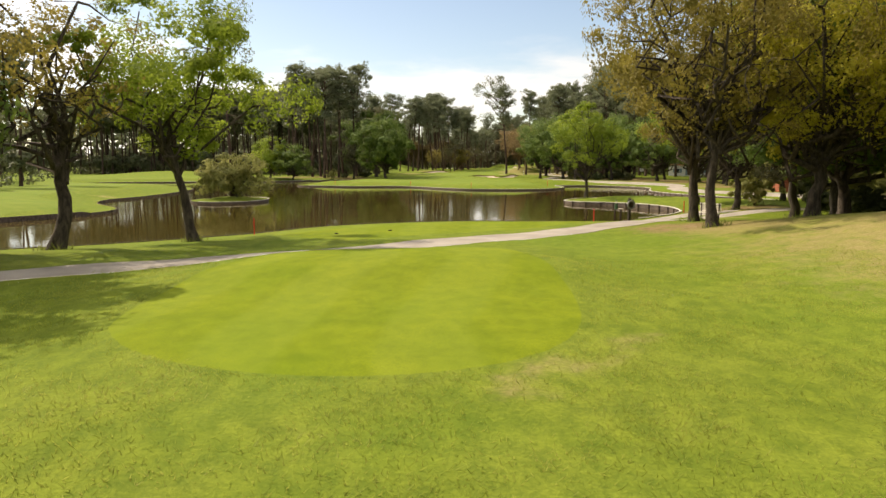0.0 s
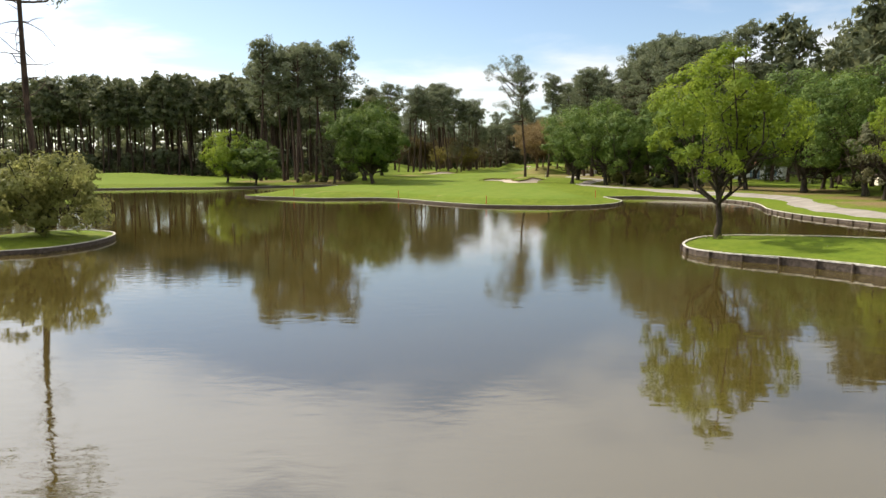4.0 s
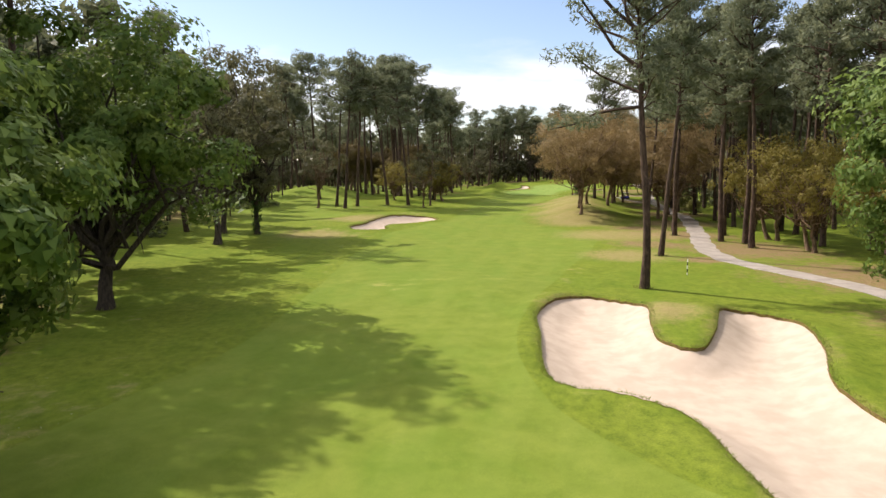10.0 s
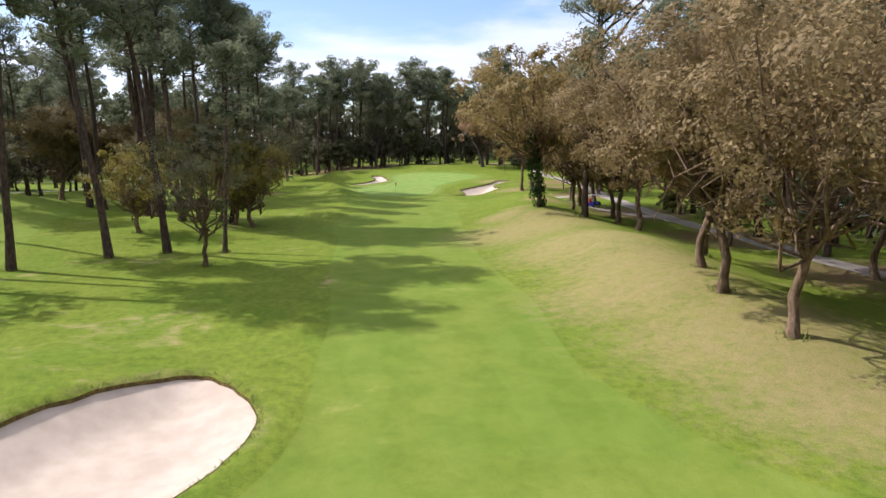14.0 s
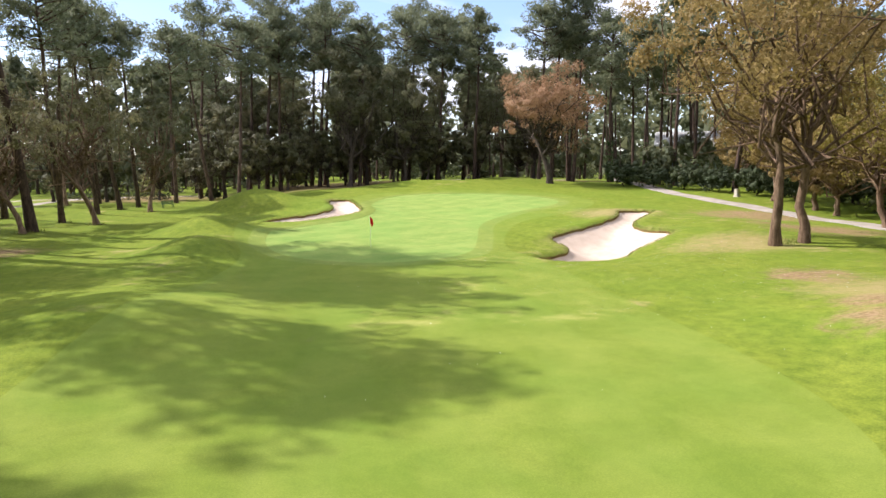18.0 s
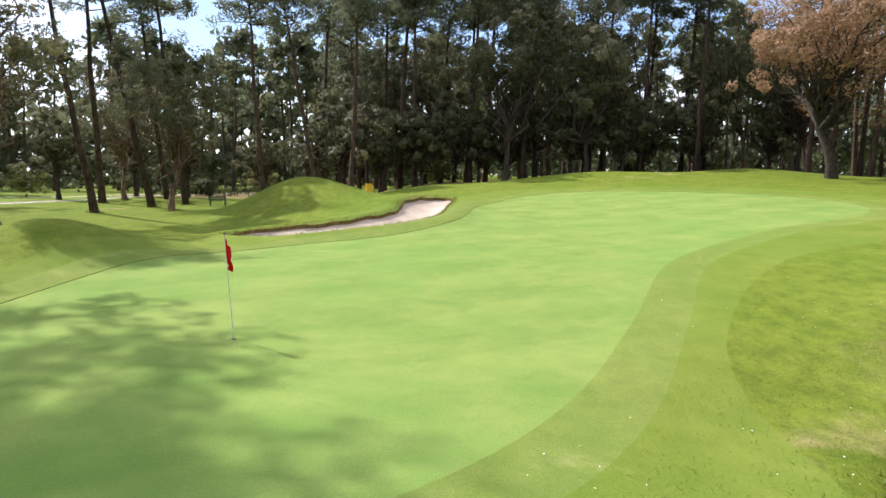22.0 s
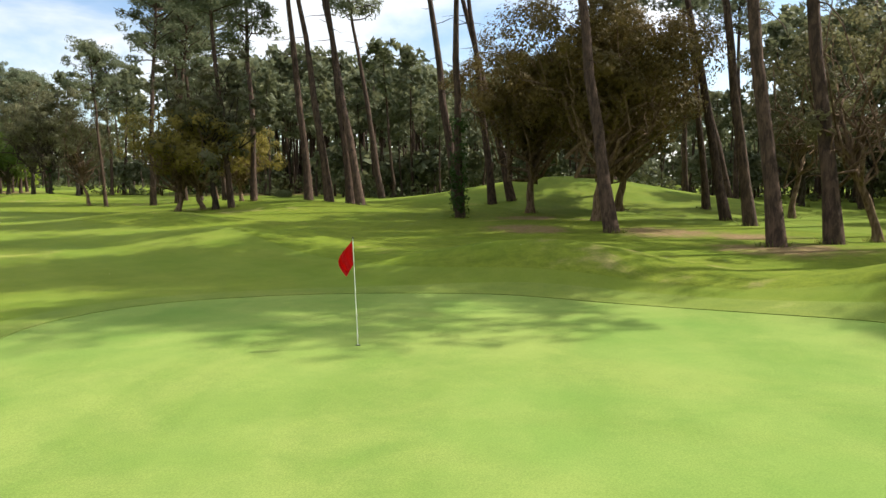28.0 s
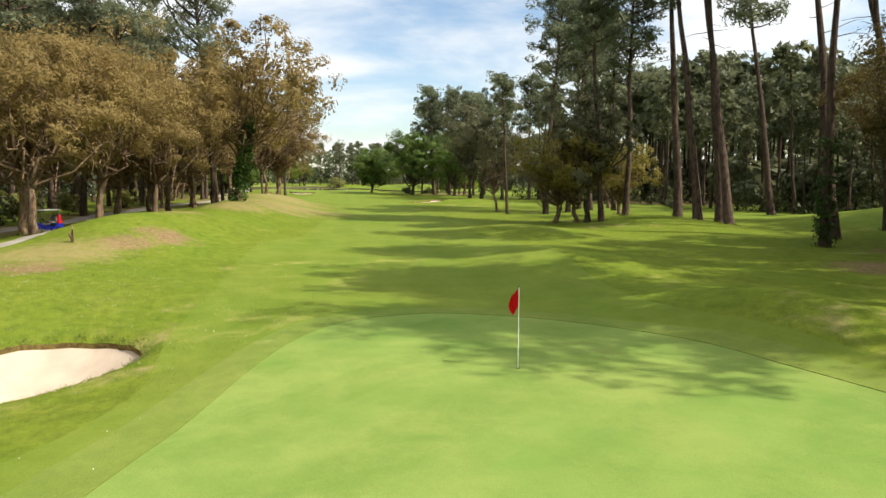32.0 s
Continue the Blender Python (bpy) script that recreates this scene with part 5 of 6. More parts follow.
for x0, x1, y0, y1, n, *_ in WOODS:
    k = int(n * 5.0)
    q = np.stack([rng.uniform(x0, x1, k), rng.uniform(y0, y1, k)], 1)
    ok = (area(q[:, 0], q[:, 1], POND) > 5) & (line_distance(q[:, 0], q[:, 1], PATH_TEE, False, 6.0)[0] > 2.5) & (line_distance(q[:, 0], q[:, 1], PATH_BACK, False, 6.0)[0] > 2.5)
    q = q[ok & (np.sin(q[:, 0] * 0.21) + np.sin(q[:, 1] * 0.17 + 1) > -0.5)]
    z = ground_height(q[:, 0], q[:, 1])
    c.append(np.stack([q[:, 0], q[:, 1], z + 0.2 + 3.4 * rng.uniform(0, 1, len(q)) ** 2], 1))
    r.append(rng.uniform(0.7, 1.9, len(q)))
shrubs = new("undergrowth", mesh_np("undergrowth", *leaves(rng, np.concatenate(c), np.concatenate(r), 26, 0.7, 0.6), M["shrub"], False))
tagged(shrubs, "dark shrubs and brambles under the pines", "undergrowth", kind="stuff")

# ---------------------------------------------------------------- things
def part(name, bm, material, parent=None, label=""):
    me = bpy.data.meshes.new(name)
    bm.to_mesh(me)
    bm.free()
    me.materials.append(M[material] if isinstance(material, str) else material)
    ob = new(name, me)
    if parent:
        ob.parent = parent
    return tagged(ob, label)


def box(sx, sy, sz, at=(0, 0, 0), bevel=0.0, turn=None):
    bm = bmesh.new()
    bmesh.ops.create_cube(bm, size=1.0)
    bmesh.ops.scale(bm, vec=(sx, sy, sz), verts=bm.verts)
    if bevel:
        bmesh.ops.bevel(bm, geom=bm.edges[:], offset=bevel, segments=2, affect="EDGES")
    if turn is not None:
        bmesh.ops.transform(bm, matrix=turn, verts=bm.verts)
    bmesh.ops.translate(bm, vec=at, verts=bm.verts)
    return bm


def rod(r0, r1, h, at=(0, 0, 0), sides=12):
    bm = bmesh.new()
    bmesh.ops.create_cone(bm, cap_ends=True, segments=sides, radius1=r0, radius2=r1, depth=h)
    bmesh.ops.translate(bm, vec=(at[0], at[1], at[2] + h / 2), verts=bm.verts)
    return bm


def thing(name, x, y, label, category, turn=0.0, group="", z=None):
    root = new(name)
    root.empty_display_size = 0.3
    root.matrix_world = pose(x, y, on(x, y) if z is None else z, 0, 0, turn)
    return tagged(root, label, category, group)


# flagstick
flag = thing("flagstick", 34.12, 399.95, "thin white flagstick leaning in the hole, with a red flag", "flag")
flag.matrix_world = flag.matrix_world @ Matrix.Rotation(radians(4.2), 4, "X") @ Matrix.Rotation(radians(-1.8), 4, "Y") @ Matrix.Rotation(radians(127), 4, "Z")
part("pole", rod(0.011, 0.008, 2.28, (0, 0, -0.06)), "white_paint", flag)
bm = bmesh.new()
rows_n, cols_n = 10, 8
grid = [[bm.verts.new((-0.015 - 0.37 * (c / (cols_n - 1)) * (1 - 0.35 * (r / (rows_n - 1))) * (0.35 + 0.65 * math.sin(math.pi * min(1, 0.12 + 0.75 * r / (rows_n - 1)))),
                       0.05 * math.sin(c * 1.9 + r * 0.5) * (c / (cols_n - 1)), 2.18 - 0.50 * r / (rows_n - 1) - 0.24 * (c / (cols_n - 1)))) for c in range(cols_n)] for r in range(rows_n)]
for r in range(rows_n - 1):
    for c in range(cols_n - 1):
        bm.faces.new((grid[r][c], grid[r][c + 1], grid[r + 1][c + 1], grid[r + 1][c]))
bmesh.ops.solidify(bm, geom=bm.faces[:], thickness=0.004)
part("flag", bm, "red_cloth", flag, "red cloth flag hanging slack")
part("knob", rod(0.016, 0.010, 0.04, (0, 0, 2.22)), "black", flag)
# solid disc: the hole's dark depth is only its black colour
part("cup", rod(0.054, 0.054, 0.012, (0, 0, -0.02), 20), "black", flag, "flat black disc standing for the hole's dark inside")


# edging along the pond: boards with a pale cap, posts where the wall is high
def strip(seg, off, top, low, thick):
    d = np.gradient(seg, axis=0)
    side = np.stack([d[:, 1], -d[:, 0]], 1) / (np.linalg.norm(d, axis=1)[:, None] + 1e-9)
    v, f = [], []
    for p, s in zip(seg, side):
        for o, z in ((off - thick / 2, low), (off + thick / 2, low), (off + thick / 2, top(p)), (off - thick / 2, top(p))):
            v.append((p[0] + s[0] * o, p[1] + s[1] * o, z))
    for k in range(len(seg) - 1):
        for j in range(4):
            f.append((4 * k + j, 4 * k + (j + 1) % 4, 4 * k + 4 + (j + 1) % 4, 4 * k + 4 + j))
    f += [(0, 3, 2, 1), tuple(4 * (len(seg) - 1) + j for j in range(4))]
    return np.array(v), np.array(f, np.int32)


def edging(name, line, label, face, lift=0.05, posts=()):
    """Boards that follow a shore line; each stretch is a part, with a cap of its own."""
    root = tagged(new(name), label, "revetment")
    heights = {tuple(p): on(*p) for p in line}
    step = 5
    for i in range(0, len(line) - 1, step):
        seg = line[i:i + step + 1]
        if len(seg) < 2:
            continue
        high = lambda p: max(heights[tuple(p)], -0.62) + lift
        board = new("board", mesh_np("board", *strip(seg, 0.0, high, WATER - 0.5, 0.07), M[face], False))
        board.parent = root
        if seg[0][1] < 62 and seg[0][0] < 14 or seg[0][0] < -28 and seg[0][1] < 170:
            continue
        cap = new("cap", mesh_np("cap", *strip(seg, 0.0, lambda p: high(p) + 0.035, float(min(high(p) for p in seg)) - 0.01, 0.10), M["wood_pale"], False))
        cap.parent = board
    along = 0.0
    for a, b in zip(line[:-1], line[1:]):
        along += float(np.linalg.norm(b - a))
        for x0, x1, y0, y1, gap in posts:
            if x0 < a[0] < x1 and y0 < a[1] < y1 and along > gap:
                along = 0.0
                d = (b - a) / np.linalg.norm(b - a)
                at = a + np.array([-d[1], d[0]]) * 0.09
                if area(at[:1], at[1:], POND)[0] > 0:
                    at = a - np.array([-d[1], d[0]]) * 0.09
                z = max(heights[tuple(a)], -0.62) + lift
                post = part("post", rod(0.085, 0.08, z - WATER + 0.5, (at[0], at[1], WATER - 0.5), 8), "wood_wet", root)
    return root


shore = np.concatenate([POND, POND[:1]])
edging("pond_revetment", shore, "weathered timber boards and posts holding the pond's bank", "wood_wet", 0.05, ((14, 42, 55, 136, 1.35), (-60, -28, 40, 130, 1.6)))
edging("island_revetment", np.concatenate([ISLAND, ISLAND[:1]]), "low round timber edging of the island", "wood_wet", 0.03, ((-40, -20, 70, 100, 1.0),))

# ---------------------------------------------------------------- stakes, posts and signs
def stake(x, y, high, label, group=""):
    root = thing("marker_stake", x, y, label, "stake", group=group)
    part("shaft", rod(0.038, 0.036, high + 0.25, (0, 0, -0.25), 10), "red_paint", root)
    part("tip", rod(0.036, 0.012, 0.05, (0, 0, high), 10), "red_paint", root)


for x, y in ((-8.9, 42.2), (12.1, 49.4), (21.4, 59.6)):
    stake(x, y, 0.95, "slim red hazard stake in the grass by the water", "red stakes by the tee")
for x, y in ((5.0, 123.2), (-6.6, 137.7), (-22.2, 142.4), (19.7, 135.2)):
    stake(x, y, 1.0, "slim orange-red hazard stake on the fairway's bank", "red stakes on the bank")

marker = thing("distance_post", 23.4, 226.2, "black and white banded distance post beside the fairway", "post")
for i in range(5):
    part("band", rod(0.045, 0.045, 0.3, (0, 0, 0.3 * i - 0.05), 14), "black" if i % 2 else "white_paint", marker)
part("cap", rod(0.05, 0.02, 0.05, (0, 0, 1.45), 14), "black", marker)

for x, y, turn in ((-0.6, 38.4, 20), (-3.1, 36.6, 5)):
    plate = thing("tee_marker", x, y, "small dark tee marker lying on short grass", "tee marker", turn, "markers on the forward tee")
    part("block", box(0.20, 0.10, 0.055, (0, 0, 0.025), 0.02), "wood_dark", plate)
    part("peg", rod(0.02, 0.02, 0.08, (0, 0, -0.06), 8), "steel", plate)

# ball washer and lifebuoy by the forward tee
washer = thing("ball_washer", 12.75, 46.0, "dark wooden ball washer post with a pale shelf", "ball washer", 20)
part("post", box(0.10, 0.10, 1.05, (0, 0, 0.45), 0.015), "wood_dark", washer)
part("post", box(0.10, 0.10, 0.86, (0.42, 0, 0.33), 0.015), "wood_dark", washer)
part("washer_body", rod(0.10, 0.09, 0.34, (0, -0.14, 0.78), 14), "green_paint", washer)
part("plunger", rod(0.025, 0.025, 0.2, (0, -0.14, 1.12), 10), "steel", washer)
part("knob", rod(0.045, 0.05, 0.06, (0, -0.14, 1.31), 12), "black", washer)
part("shelf", box(0.46, 0.26, 0.04, (0.30, 0, 0.78), 0.012), "stone_pale", washer)
buoy = thing("lifebuoy_post", 14.2, 48.3, "dark timber post carrying a lifebuoy ring by the pond", "lifebuoy", 25)
part("post", box(0.16, 0.16, 1.75, (0, 0, 0.75), 0.02), "wood_dark", buoy)
part("board", box(0.5, 0.04, 0.62, (0, -0.10, 1.22), 0.01), "wood_dark", buoy)
bm = bmesh.new()
for i in range(24):
    a0 = i / 24 * 2 * math.pi
    for j in range(8):
        b0 = j / 8 * 2 * math.pi
        rr = 0.26 + 0.06 * math.cos(b0)
        bm.verts.new((rr * math.cos(a0), -0.18 + 0.06 * math.sin(b0), 1.2 + rr * math.sin(a0)))
bm.verts.ensure_lookup_table()
for i in range(24):
    for j in range(8):
        bm.faces.new([bm.verts[k] for k in (i * 8 + j, (i + 1) % 24 * 8 + j, (i + 1) % 24 * 8 + (j + 1) % 8, i * 8 + (j + 1) % 8)])
part("ring", bm, "grey_vinyl", buoy, "worn grey lifebuoy ring")

sign = thing("sign_post", 49.5, 181.7, "white rectangular sign on a post among the oaks", "sign", 12)
part("post", rod(0.05, 0.05, 2.3, (0, 0, -0.1), 10), "wood_dark", sign)
part("panel", box(1.0, 0.05, 0.85, (0, -0.07, 2.1), 0.01), "white_paint", sign)
for i in range(3):
    part("text_bar", box(0.6 - 0.1 * i, 0.012, 0.07, (0, -0.102, 2.3 - 0.18 * i)), "grey_vinyl", sign)
stone = thing("path_stone", 84.4, 422.4, "pale squared stone block standing beside the path", "stone", 30)
part("block", box(0.95, 0.4, 1.05, (0, 0, 0.45), 0.06), "stone_pale", stone)
part("base", box(1.15, 0.6, 0.2, (0, 0, 0.04), 0.04), "stone_pale", stone)

ybin = thing("waste_bin", 30.0, 452.6, "bright yellow waste bin behind the green", "bin", 15)
part("body", box(0.62, 0.6, 0.9, (0, 0, 0.5), 0.06), "yellow_paint", ybin)
part("lid", box(0.68, 0.66, 0.10, (0, 0, 1.0), 0.04), "yellow_paint", ybin)
for s in (-1, 1):
    part("wheel", rod(0.09, 0.09, 0.05, (0.26 * s, 0.3, 0.02), 14), "black", ybin)
seat = thing("bench", 17.0, 447.6, "low dark green wooden bench behind the mounds", "bench", 30)
for i in range(4):
    part("seat_slat", box(1.6, 0.10, 0.035, (0, -0.18 + 0.12 * i, 0.46), 0.008), "green_paint", seat)
for i in range(3):
    part("back_slat", box(1.6, 0.03, 0.10, (0, 0.26, 0.56 + 0.14 * i), 0.008), "green_paint", seat)
for sx in (-0.65, 0.65):
    for sy in (-0.16, 0.24):
        part("leg", box(0.07, 0.07, 0.46 if sy < 0 else 0.92, (sx, sy, 0.23 if sy < 0 else 0.46), 0.008), "green_paint", seat)
crate = thing("timber_planter", 45.4, 93.4, "red-brown timber planter box beside the path", "planter", 10)
for i in range(4):
    for s in (-1, 1):
        part("board", box(3.2, 0.06, 0.26, (0, 0.7 * s, 0.14 + 0.28 * i), 0.012), "brick_red", crate)
        part("board", box(0.06, 1.34, 0.26, (1.57 * s, 0, 0.14 + 0.28 * i), 0.012), "brick_red", crate)
part("soil", box(3.08, 1.3, 0.9, (0, 0, 0.46)), "lip", crate)
upper = thing("timber_planter", 46.6, 96.0, "tall red-brown timber planter wall beyond the path", "planter", 10)
for i in range(7):
    part("board", box(4.4, 0.06, 0.26, (0, -0.5, 0.14 + 0.28 * i), 0.012), "brick_red", upper)
for i in range(5):
    part("post", box(0.12, 0.12, 2.1, (-2.1 + 1.05 * i, -0.42, 1.0), 0.01), "brick_red", upper)
rest = thing("bench", 17.2, 42.4, "plain wooden bench on the grass beside the path", "bench", -60)
for i in range(4):
    part("seat_slat", box(1.5, 0.10, 0.035, (0, -0.18 + 0.12 * i, 0.45), 0.008), "wood_pale", rest)
for i in range(4):
    part("back_slat", box(1.5, 0.03, 0.10, (0, 0.26, 0.54 + 0.13 * i), 0.008), "wood_pale", rest)
for ax in (-0.62, 0.62):
    for ay in (-0.16, 0.24):
        part("leg", box(0.06, 0.06, 0.45 if ay < 0 else 0.98, (ax, ay, 0.22 if ay < 0 else 0.49), 0.008), "wood_dark", rest)


# ---------------------------------------------------------------- hedges
def hedge(points_xy, high, thick, label, key="leaf_rhodo", seed=1):
    line = smooth_loop(points_xy, False, 0.3)
    g = np.random.default_rng(seed)
    base = np.repeat(line, 9, 0)
    base = base + g.uniform(-thick / 2, thick / 2, base.shape)
    z = ground_height(base[:, 0], base[:, 1]) + g.uniform(0.1, high, len(base)) * (1 + 0.12 * np.sin(base[:, 0] * 2.1))
    root = tagged(new("hedge"), label, "hedge")
    body = new("foliage", mesh_np("hedge", *leaves(g, np.column_stack([base, z]), g.uniform(0.15, 0.3, len(base)), 14, 0.14, 0.6), M[key], False))
    body.parent = root


hedge([(-2, 476.5), (6, 475.5), (15, 473.6)], 1.15, 0.9, "clipped dark evergreen hedge beside the path", seed=2)
hedge([(34.6, 177.6), (40, 176.4), (46, 175.2)], 0.9, 0.6, "low dark hedge under the oaks", seed=3)
hedge([(-48, 300), (-40, 312), (-34, 322)], 1.1, 1.0, "rough green hedge among pines", "shrub", seed=4)


# ---------------------------------------------------------------- houses beyond the trees
def house(x, y, w, d, base, eave, ridge, turn, wall, roof, label, windows):
    root = thing("house", x, y, label, "house", turn, z=base)
    e, h = eave - base, ridge - base
    part("wall", box(w, 0.3, e, (0, -d / 2 + 0.15, e / 2)), wall, root)
    part("wall", box(w, 0.3, e, (0, d / 2 - 0.15, e / 2)), wall, root)
    part("wall", box(0.3, d - 0.6, e, (-w / 2 + 0.15, 0, e / 2)), wall, root)
    part("wall", box(0.3, d - 0.6, e, (w / 2 - 0.15, 0, e / 2)), wall, root)
    for s in (-1, 1):
        bm = bmesh.new()
        low, top = e - 0.12, h
        q = [bm.verts.new(p) for p in ((-w / 2 - 0.5, s * (d / 2 + 0.55), low), (w / 2 + 0.5, s * (d / 2 + 0.55), low), (w / 2 + 0.5, 0, top), (-w / 2 - 0.5, 0, top))]
        bm.faces.new(q if s < 0 else q[::-1])
        bmesh.ops.solidify(bm, geom=bm.faces[:], thickness=0.14)
        slope = part("roof", bm, roof, root)
        run = math.hypot(d / 2 + 0.55, top - low)
        n = int((w + 1.0) / 0.45)
        me = None
        for i in range(n):
            cx = -w / 2 - 0.5 + (i + 0.5) * (w + 1.0) / n
            ang = math.atan2(top - low, d / 2 + 0.55) * (1 if s < 0 else -1)
            roll = part("tile_row", box(0.2, run, 0.07, (cx, s * (d / 4 + 0.27), (low + top) / 2 + 0.07), 0.02, Matrix.Rotation(ang, 4, "X")), roof, slope)
        g = bmesh.new()
        g.faces.new([g.verts.new(p) for p in ((s * (w / 2 - 0.02), -d / 2, e), (s * (w / 2 - 0.02), d / 2, e), (s * (w / 2 - 0.02), 0, h - 0.25))])
        bmesh.ops.solidify(g, geom=g.faces[:], thickness=0.25)
        part("gable", g, wall, root)
    part("chimney", box(0.7, 0.5, 1.3, (w * 0.22, 0.4, h + 0.25), 0.03), wall, root)
    for wx, wz, ww, wh in windows:
        win = part("window", box(ww + 0.16, 0.1, wh + 0.16, (wx, -d / 2 - 0.02, wz), 0.02), "white_paint", root)
        part("pane", box(ww, 0.04, wh, (wx, -d / 2 - 0.065, wz)), "glass", win)
        for sx in (-1, 1):
            part("shutter", box(ww * 0.5, 0.05, wh + 0.1, (wx + sx * ww * 0.82, -d / 2 - 0.03, wz), 0.01), "shutter", win)


house(118.5, 476, 15, 9, 1.6, 10.6, 13.6, -38, "render_cream", "tile_grey", "pale two-storey house with a grey tiled roof behind trees", ((-5, 1.6, 1.3, 1.4), (0, 1.3, 1.1, 2.1), (5, 1.6, 1.3, 1.4), (-5, 4.9, 1.2, 1.4), (0, 4.9, 1.2, 1.4), (5, 4.9, 1.2, 1.4)))
house(-72, 475, 9, 6, 0.3, 3.0, 4.6, 60, "render_cream", "tile_grey", "small cream house with a low tiled roof among pines", ((-2.6, 1.5, 1.0, 1.1), (0.2, 1.15, 0.95, 2.0), (2.7, 1.5, 1.0, 1.1)))
house(80, 336, 11, 8, 0.8, 3.6, 5.6, -75, "render_cream", "tile_red", "low house with a terracotta tiled roof beyond the path", ((-3, 1.5, 1.2, 1.2), (0.4, 1.15, 1.0, 2.0), (3.4, 1.5, 1.2, 1.2)))
house(73, 214, 12, 8, 0.2, 3.4, 5.4, -30, "white_paint", "tile_red", "white house half hidden behind oaks", ((-3.4, 1.5, 1.2, 1.2), (0, 1.15, 1.0, 2.0), (3.4, 1.5, 1.2, 1.2)))
house(80, 166, 12, 8, 0.2, 2.9, 5.0, -20, "render_cream", "tile_grey", "pale-roofed house behind the trees past the pond", ((-3.4, 1.7, 1.2, 1.3), (0, 1.3, 1.0, 2.1), (3.4, 1.7, 1.2, 1.3)))

# ---------------------------------------------------------------- golf buggy on the ridge path
buggy = thing("golf_buggy", 53.6, 352.6, "blue golf buggy with white nose disc, parked on the path", "golf buggy", -58)
bm = bmesh.new()
side = [(-1.15, 0.32), (-1.15, 0.72), (-0.55, 0.80), (-0.45, 0.36), (0.35, 0.36), (0.5, 0.86), (0.95, 0.82), (1.2, 0.55), (1.2, 0.32)]
rails = [[bm.verts.new((sx, yy, zz)) for yy, zz in side] for sx in (-0.58, 0.58)]
n = len(side)
for i in range(n):
    bm.faces.new((rails[0][i], rails[0][(i + 1) % n], rails[1][(i + 1) % n], rails[1][i]))
bm.faces.new(rails[0][::-1])
bm.faces.new(rails[1])
bmesh.ops.recalc_face_normals(bm, faces=bm.faces[:])
bmesh.ops.bevel(bm, geom=bm.edges[:], offset=0.04, segments=2, affect="EDGES")
part("body", bm, "blue_paint", buggy)
bm = rod(0.17, 0.17, 0.02, (0, 0, -0.01), 24)
bmesh.ops.transform(bm, matrix=Matrix.Translation((0, 1.10, 0.71)) @ Matrix.Rotation(radians(-48), 4, "X"), verts=bm.verts)
part("disc", bm, "white_paint", buggy, "round white disc on the nose")
part("seat", box(1.05, 0.5, 0.16, (0, -0.35, 0.86), 0.05), "grey_vinyl", buggy)
part("backrest", box(1.05, 0.12, 0.45, (0, -0.62, 1.10), 0.04), "grey_vinyl", buggy)
part("canopy", box(1.2, 1.75, 0.07, (0, -0.05, 1.86), 0.03), "white_paint", buggy)
for sx in (-0.52, 0.52):
    for sy, lean in ((0.62, 0.0), (-0.8, 0.0)):
        part("canopy_post", rod(0.018, 0.018, 1.1, (sx, sy, 0.75), 8), "black", buggy)
for sx in (-0.56, 0.56):
    for sy in (0.82, -0.80):
        turn90 = Matrix.Translation((sx, sy, 0.23)) @ Matrix.Rotation(radians(90), 4, "Y")
        bm = rod(0.23, 0.23, 0.19, (0, 0, -0.095), 20)
        bmesh.ops.bevel(bm, geom=bm.edges[:], offset=0.03, segments=2, affect="EDGES")
        bmesh.ops.transform(bm, matrix=turn90, verts=bm.verts)
        tyre = part("wheel", bm, "black", buggy)
        bm = rod(0.12, 0.12, 0.21, (0, 0, -0.105), 16)
        bmesh.ops.transform(bm, matrix=turn90, verts=bm.verts)
        part("rim", bm, "steel", tyre)
bm = rod(0.15, 0.15, 0.025, (0, 0, 0), 20)
bmesh.ops.transform(bm, matrix=Matrix.Translation((-0.28, 0.32, 1.08)) @ Matrix.Rotation(radians(55), 4, "X"), verts=bm.verts)
part("steering_wheel", bm, "black", buggy)
bag = thing("golf_bag", 53.6 - 0.82, 352.6 - 0.52, "red golf bag strapped behind a buggy", "golf bag", -58, z=on(53.6, 352.6) + 0.55)
part("body", rod(0.14, 0.16, 0.85, (0, -0.05, 0), 16), "red_cloth", bag)
part("rim", rod(0.165, 0.165, 0.05, (0, -0.05, 0.85), 16), "black", bag)
part("pocket", box(0.2, 0.1, 0.4, (0, -0.22, 0.35), 0.04), "red_cloth", bag)
for i in range(5):
    part("club", rod(0.008, 0.008, 0.28, (-0.08 + 0.04 * i, -0.05 + 0.03 * (i % 2), 0.88), 6), "steel", bag)
    part("club_head", box(0.09, 0.05, 0.06, (-0.08 + 0.04 * i, -0.03 + 0.03 * (i % 2), 1.18), 0.015), "black", bag)
stump = thing("cork_stump", 49.3, 369.2, "small broken stump with bare roots beside a cork oak", "stump", 40)
for i, (ax, ay) in enumerate(((0.5, 0.1), (0.2, 0.35), (-0.15, -0.3))):
    me = mesh_np("root", *tube(np.array([(0, 0, -0.1), (ax * 0.3, ay * 0.3, 0.35), (ax * 0.6, ay * 0.6, 0.55 + 0.15 * i), (ax, ay, 0.5 + 0.3 * i)]), [0.09, 0.07, 0.05, 0.02], 7), M["bark_cork"])
    leg = new("root", me)
    leg.parent = stump


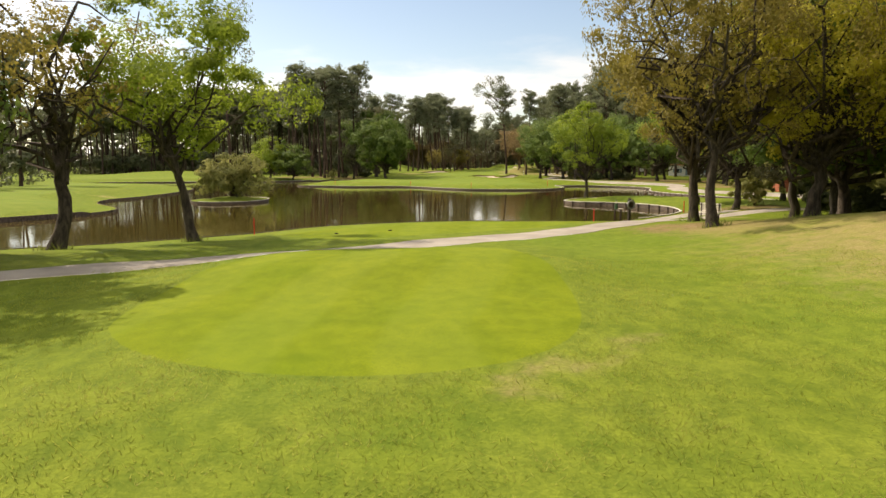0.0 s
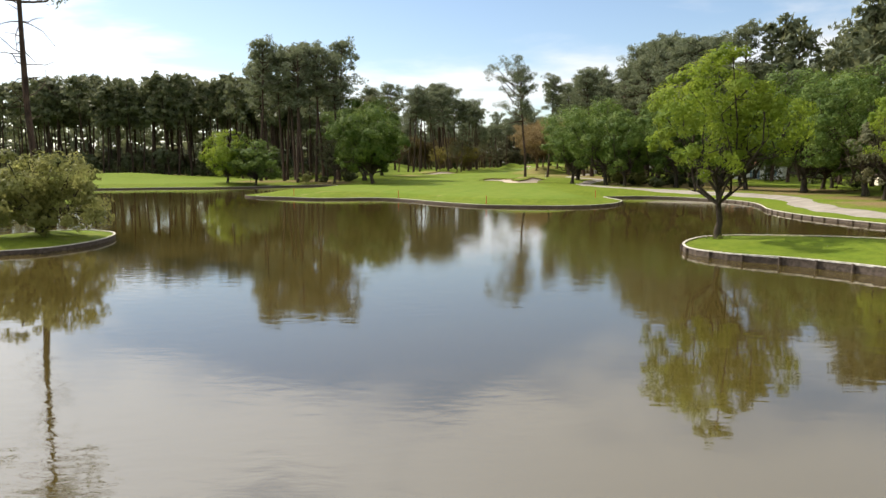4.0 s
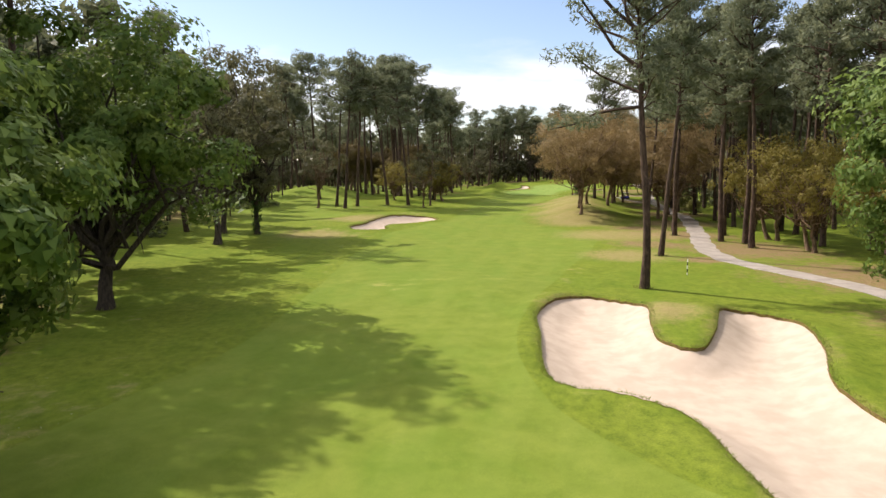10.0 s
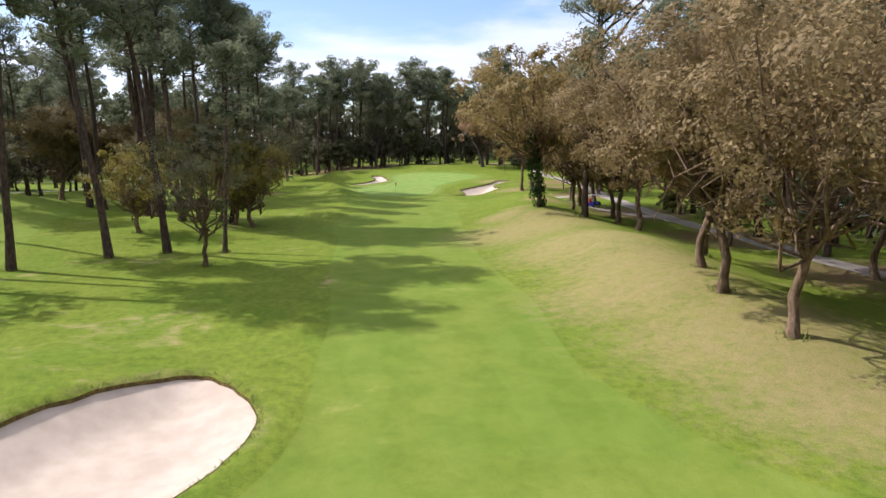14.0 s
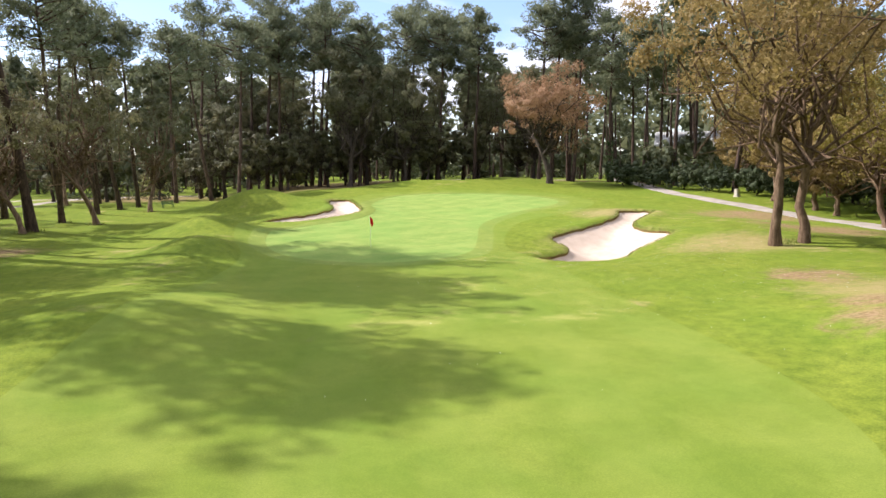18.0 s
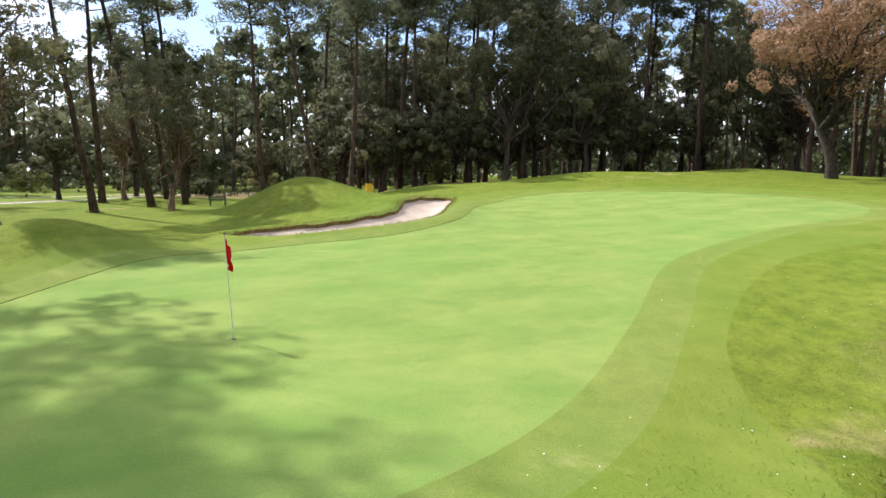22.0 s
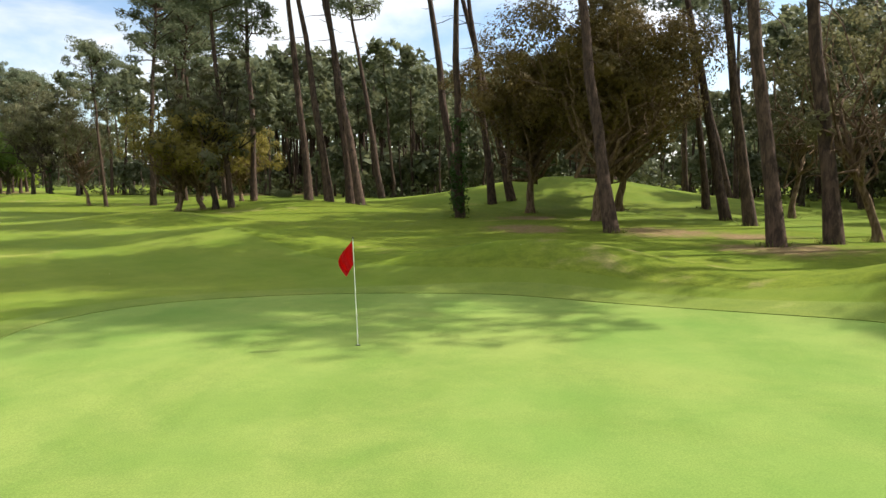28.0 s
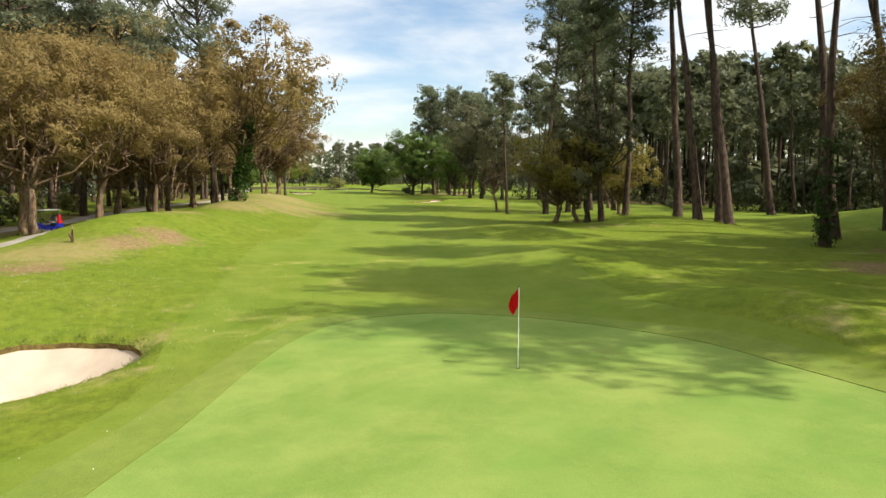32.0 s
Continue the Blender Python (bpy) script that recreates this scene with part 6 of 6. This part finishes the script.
# ---------------------------------------------------------------- grass blades, tufts and daisies
def blades(rng, x, y, lo, hi, wide, lean=0.5):
    n = len(x)
    z = ground_height(x, y) - 0.01
    h = rng.uniform(lo, hi, n)
    a = rng.uniform(0, 6.28, n)
    w = wide * rng.uniform(0.6, 1.3, n)
    c, s = np.cos(a), np.sin(a)
    tip = rng.normal(0, lean, (n, 2)) * h[:, None]
    p0 = np.stack([x - c * w, y - s * w, z], 1)
    p1 = np.stack([x + c * w, y + s * w, z], 1)
    p2 = np.stack([x + tip[:, 0], y + tip[:, 1], z + h], 1)
    return np.stack([p0, p1, p2], 1).reshape(-1, 3), np.arange(3 * n).reshape(n, 3)


def stuff(name, shape, key, label, category):
    return tagged(new(name, mesh_np(name, *shape, M[key], False)), label, category, kind="stuff")


def round_spots(rng, x, y, n, reach):
    a, r = rng.uniform(0, 6.28, (len(x), n)), rng.uniform(0.3, 1, (len(x), n)) * reach
    return (np.asarray(x)[:, None] + r * np.cos(a)).ravel(), (np.asarray(y)[:, None] + r * np.sin(a)).ravel()


rng = np.random.default_rng(21)
x, y = rng.uniform(-9, 15, 130000), 5.5 + 20 * rng.uniform(0, 1, 130000) ** 1.6
keep = (area(x, y, TEE) > 0.05) & (rng.uniform(size=len(x)) < 0.45 + 0.5 * np.sin(x * 1.7 + 2 * np.sin(y)) * np.sin(y * 1.3))
stuff("tee_rough_blades", blades(rng, x[keep], y[keep], 0.03, 0.09, 0.009, 0.9), "blade", "longer grass blades of the rough round the tee", "grass")
x, y = rng.uniform(37, 62, 50000), rng.uniform(374, 400, 50000)
keep = (area(x, y, GREEN) > 1.4) & (area(x, y, SAND_D) > 0.1) & (rng.uniform(size=len(x)) < 0.55 + 0.45 * np.sin(x * 1.1 + np.sin(y)) * np.sin(y * 0.9))
stuff("green_rough_blades", blades(rng, x[keep], y[keep], 0.03, 0.07, 0.010, 0.9), "blade", "longer grass blades of the rough before the green", "grass")
sx, sy = [], []
for loop in (SAND_A, SAND_B, SAND_C, SAND_D):
    q = np.repeat(loop, 60, 0)
    near = area(q[:, 0], q[:, 1], loop)
    q = q + rng.normal(0, 0.16, q.shape)
    d = area(q[:, 0], q[:, 1], loop, 3.0)
    q = q[(d > -0.05) & (d < 0.4)]
    sx.append(q[:, 0])
    sy.append(q[:, 1])
stuff("bunker_edge_grass", blades(rng, np.concatenate(sx), np.concatenate(sy), 0.05, 0.16, 0.016, 0.8), "blade_dark", "ragged grass hanging over the bunkers' edges", "grass")
b = np.array([p for p in bases if -40 < p[0] < 60 and 25 < p[1] < 460])
tx, ty = round_spots(rng, b[:, 0], b[:, 1], 60, 0.85)
ok = area(tx, ty, POND) > 0.3
stuff("trunk_foot_grass", blades(rng, tx[ok], ty[ok], 0.12, 0.42, 0.03, 0.5), "blade_dark", "long grass tufts at the trees' feet", "grass")
q = np.repeat(POND, 22, 0) + rng.normal(0, 0.22, (len(POND) * 22, 2))
d = area(q[:, 0], q[:, 1], POND, 3.0)
q = q[(d > 0.08) & (d < 0.6)]
stuff("bank_grass", blades(rng, q[:, 0], q[:, 1], 0.05, 0.15, 0.018, 0.6), "blade", "uneven grass fringe along the pond's edging", "grass")
x = np.concatenate([rng.normal(49, 5.5, 1100), rng.normal(40, 6, 160), rng.normal(60, 6, 400), rng.normal(38, 3.5, 50)])
y = np.concatenate([rng.normal(384, 6.0, 1100), rng.normal(378, 6, 160), rng.normal(404, 7, 400), rng.normal(394, 3.0, 50)])
ok = (area(x, y, SAND_D) > 0.2) & (area(x, y, SAND_C) > 0.2) & (area(x, y, GREEN) > 0.4)
x, y = x[ok], y[ok]
z = ground_height(x, y) + 0.03
a = np.arange(5) / 5 * 6.283
r = rng.uniform(0.009, 0.018, len(x))
v = np.stack([x[:, None] + r[:, None] * np.cos(a), y[:, None] + r[:, None] * np.sin(a), z[:, None] + 0.006 * np.sin(a * 2)], -1)
stuff("daisies", (v.reshape(-1, 3), np.arange(5 * len(x)).reshape(-1, 5)), "petal", "small white daisies scattered in the grass", "flowers")
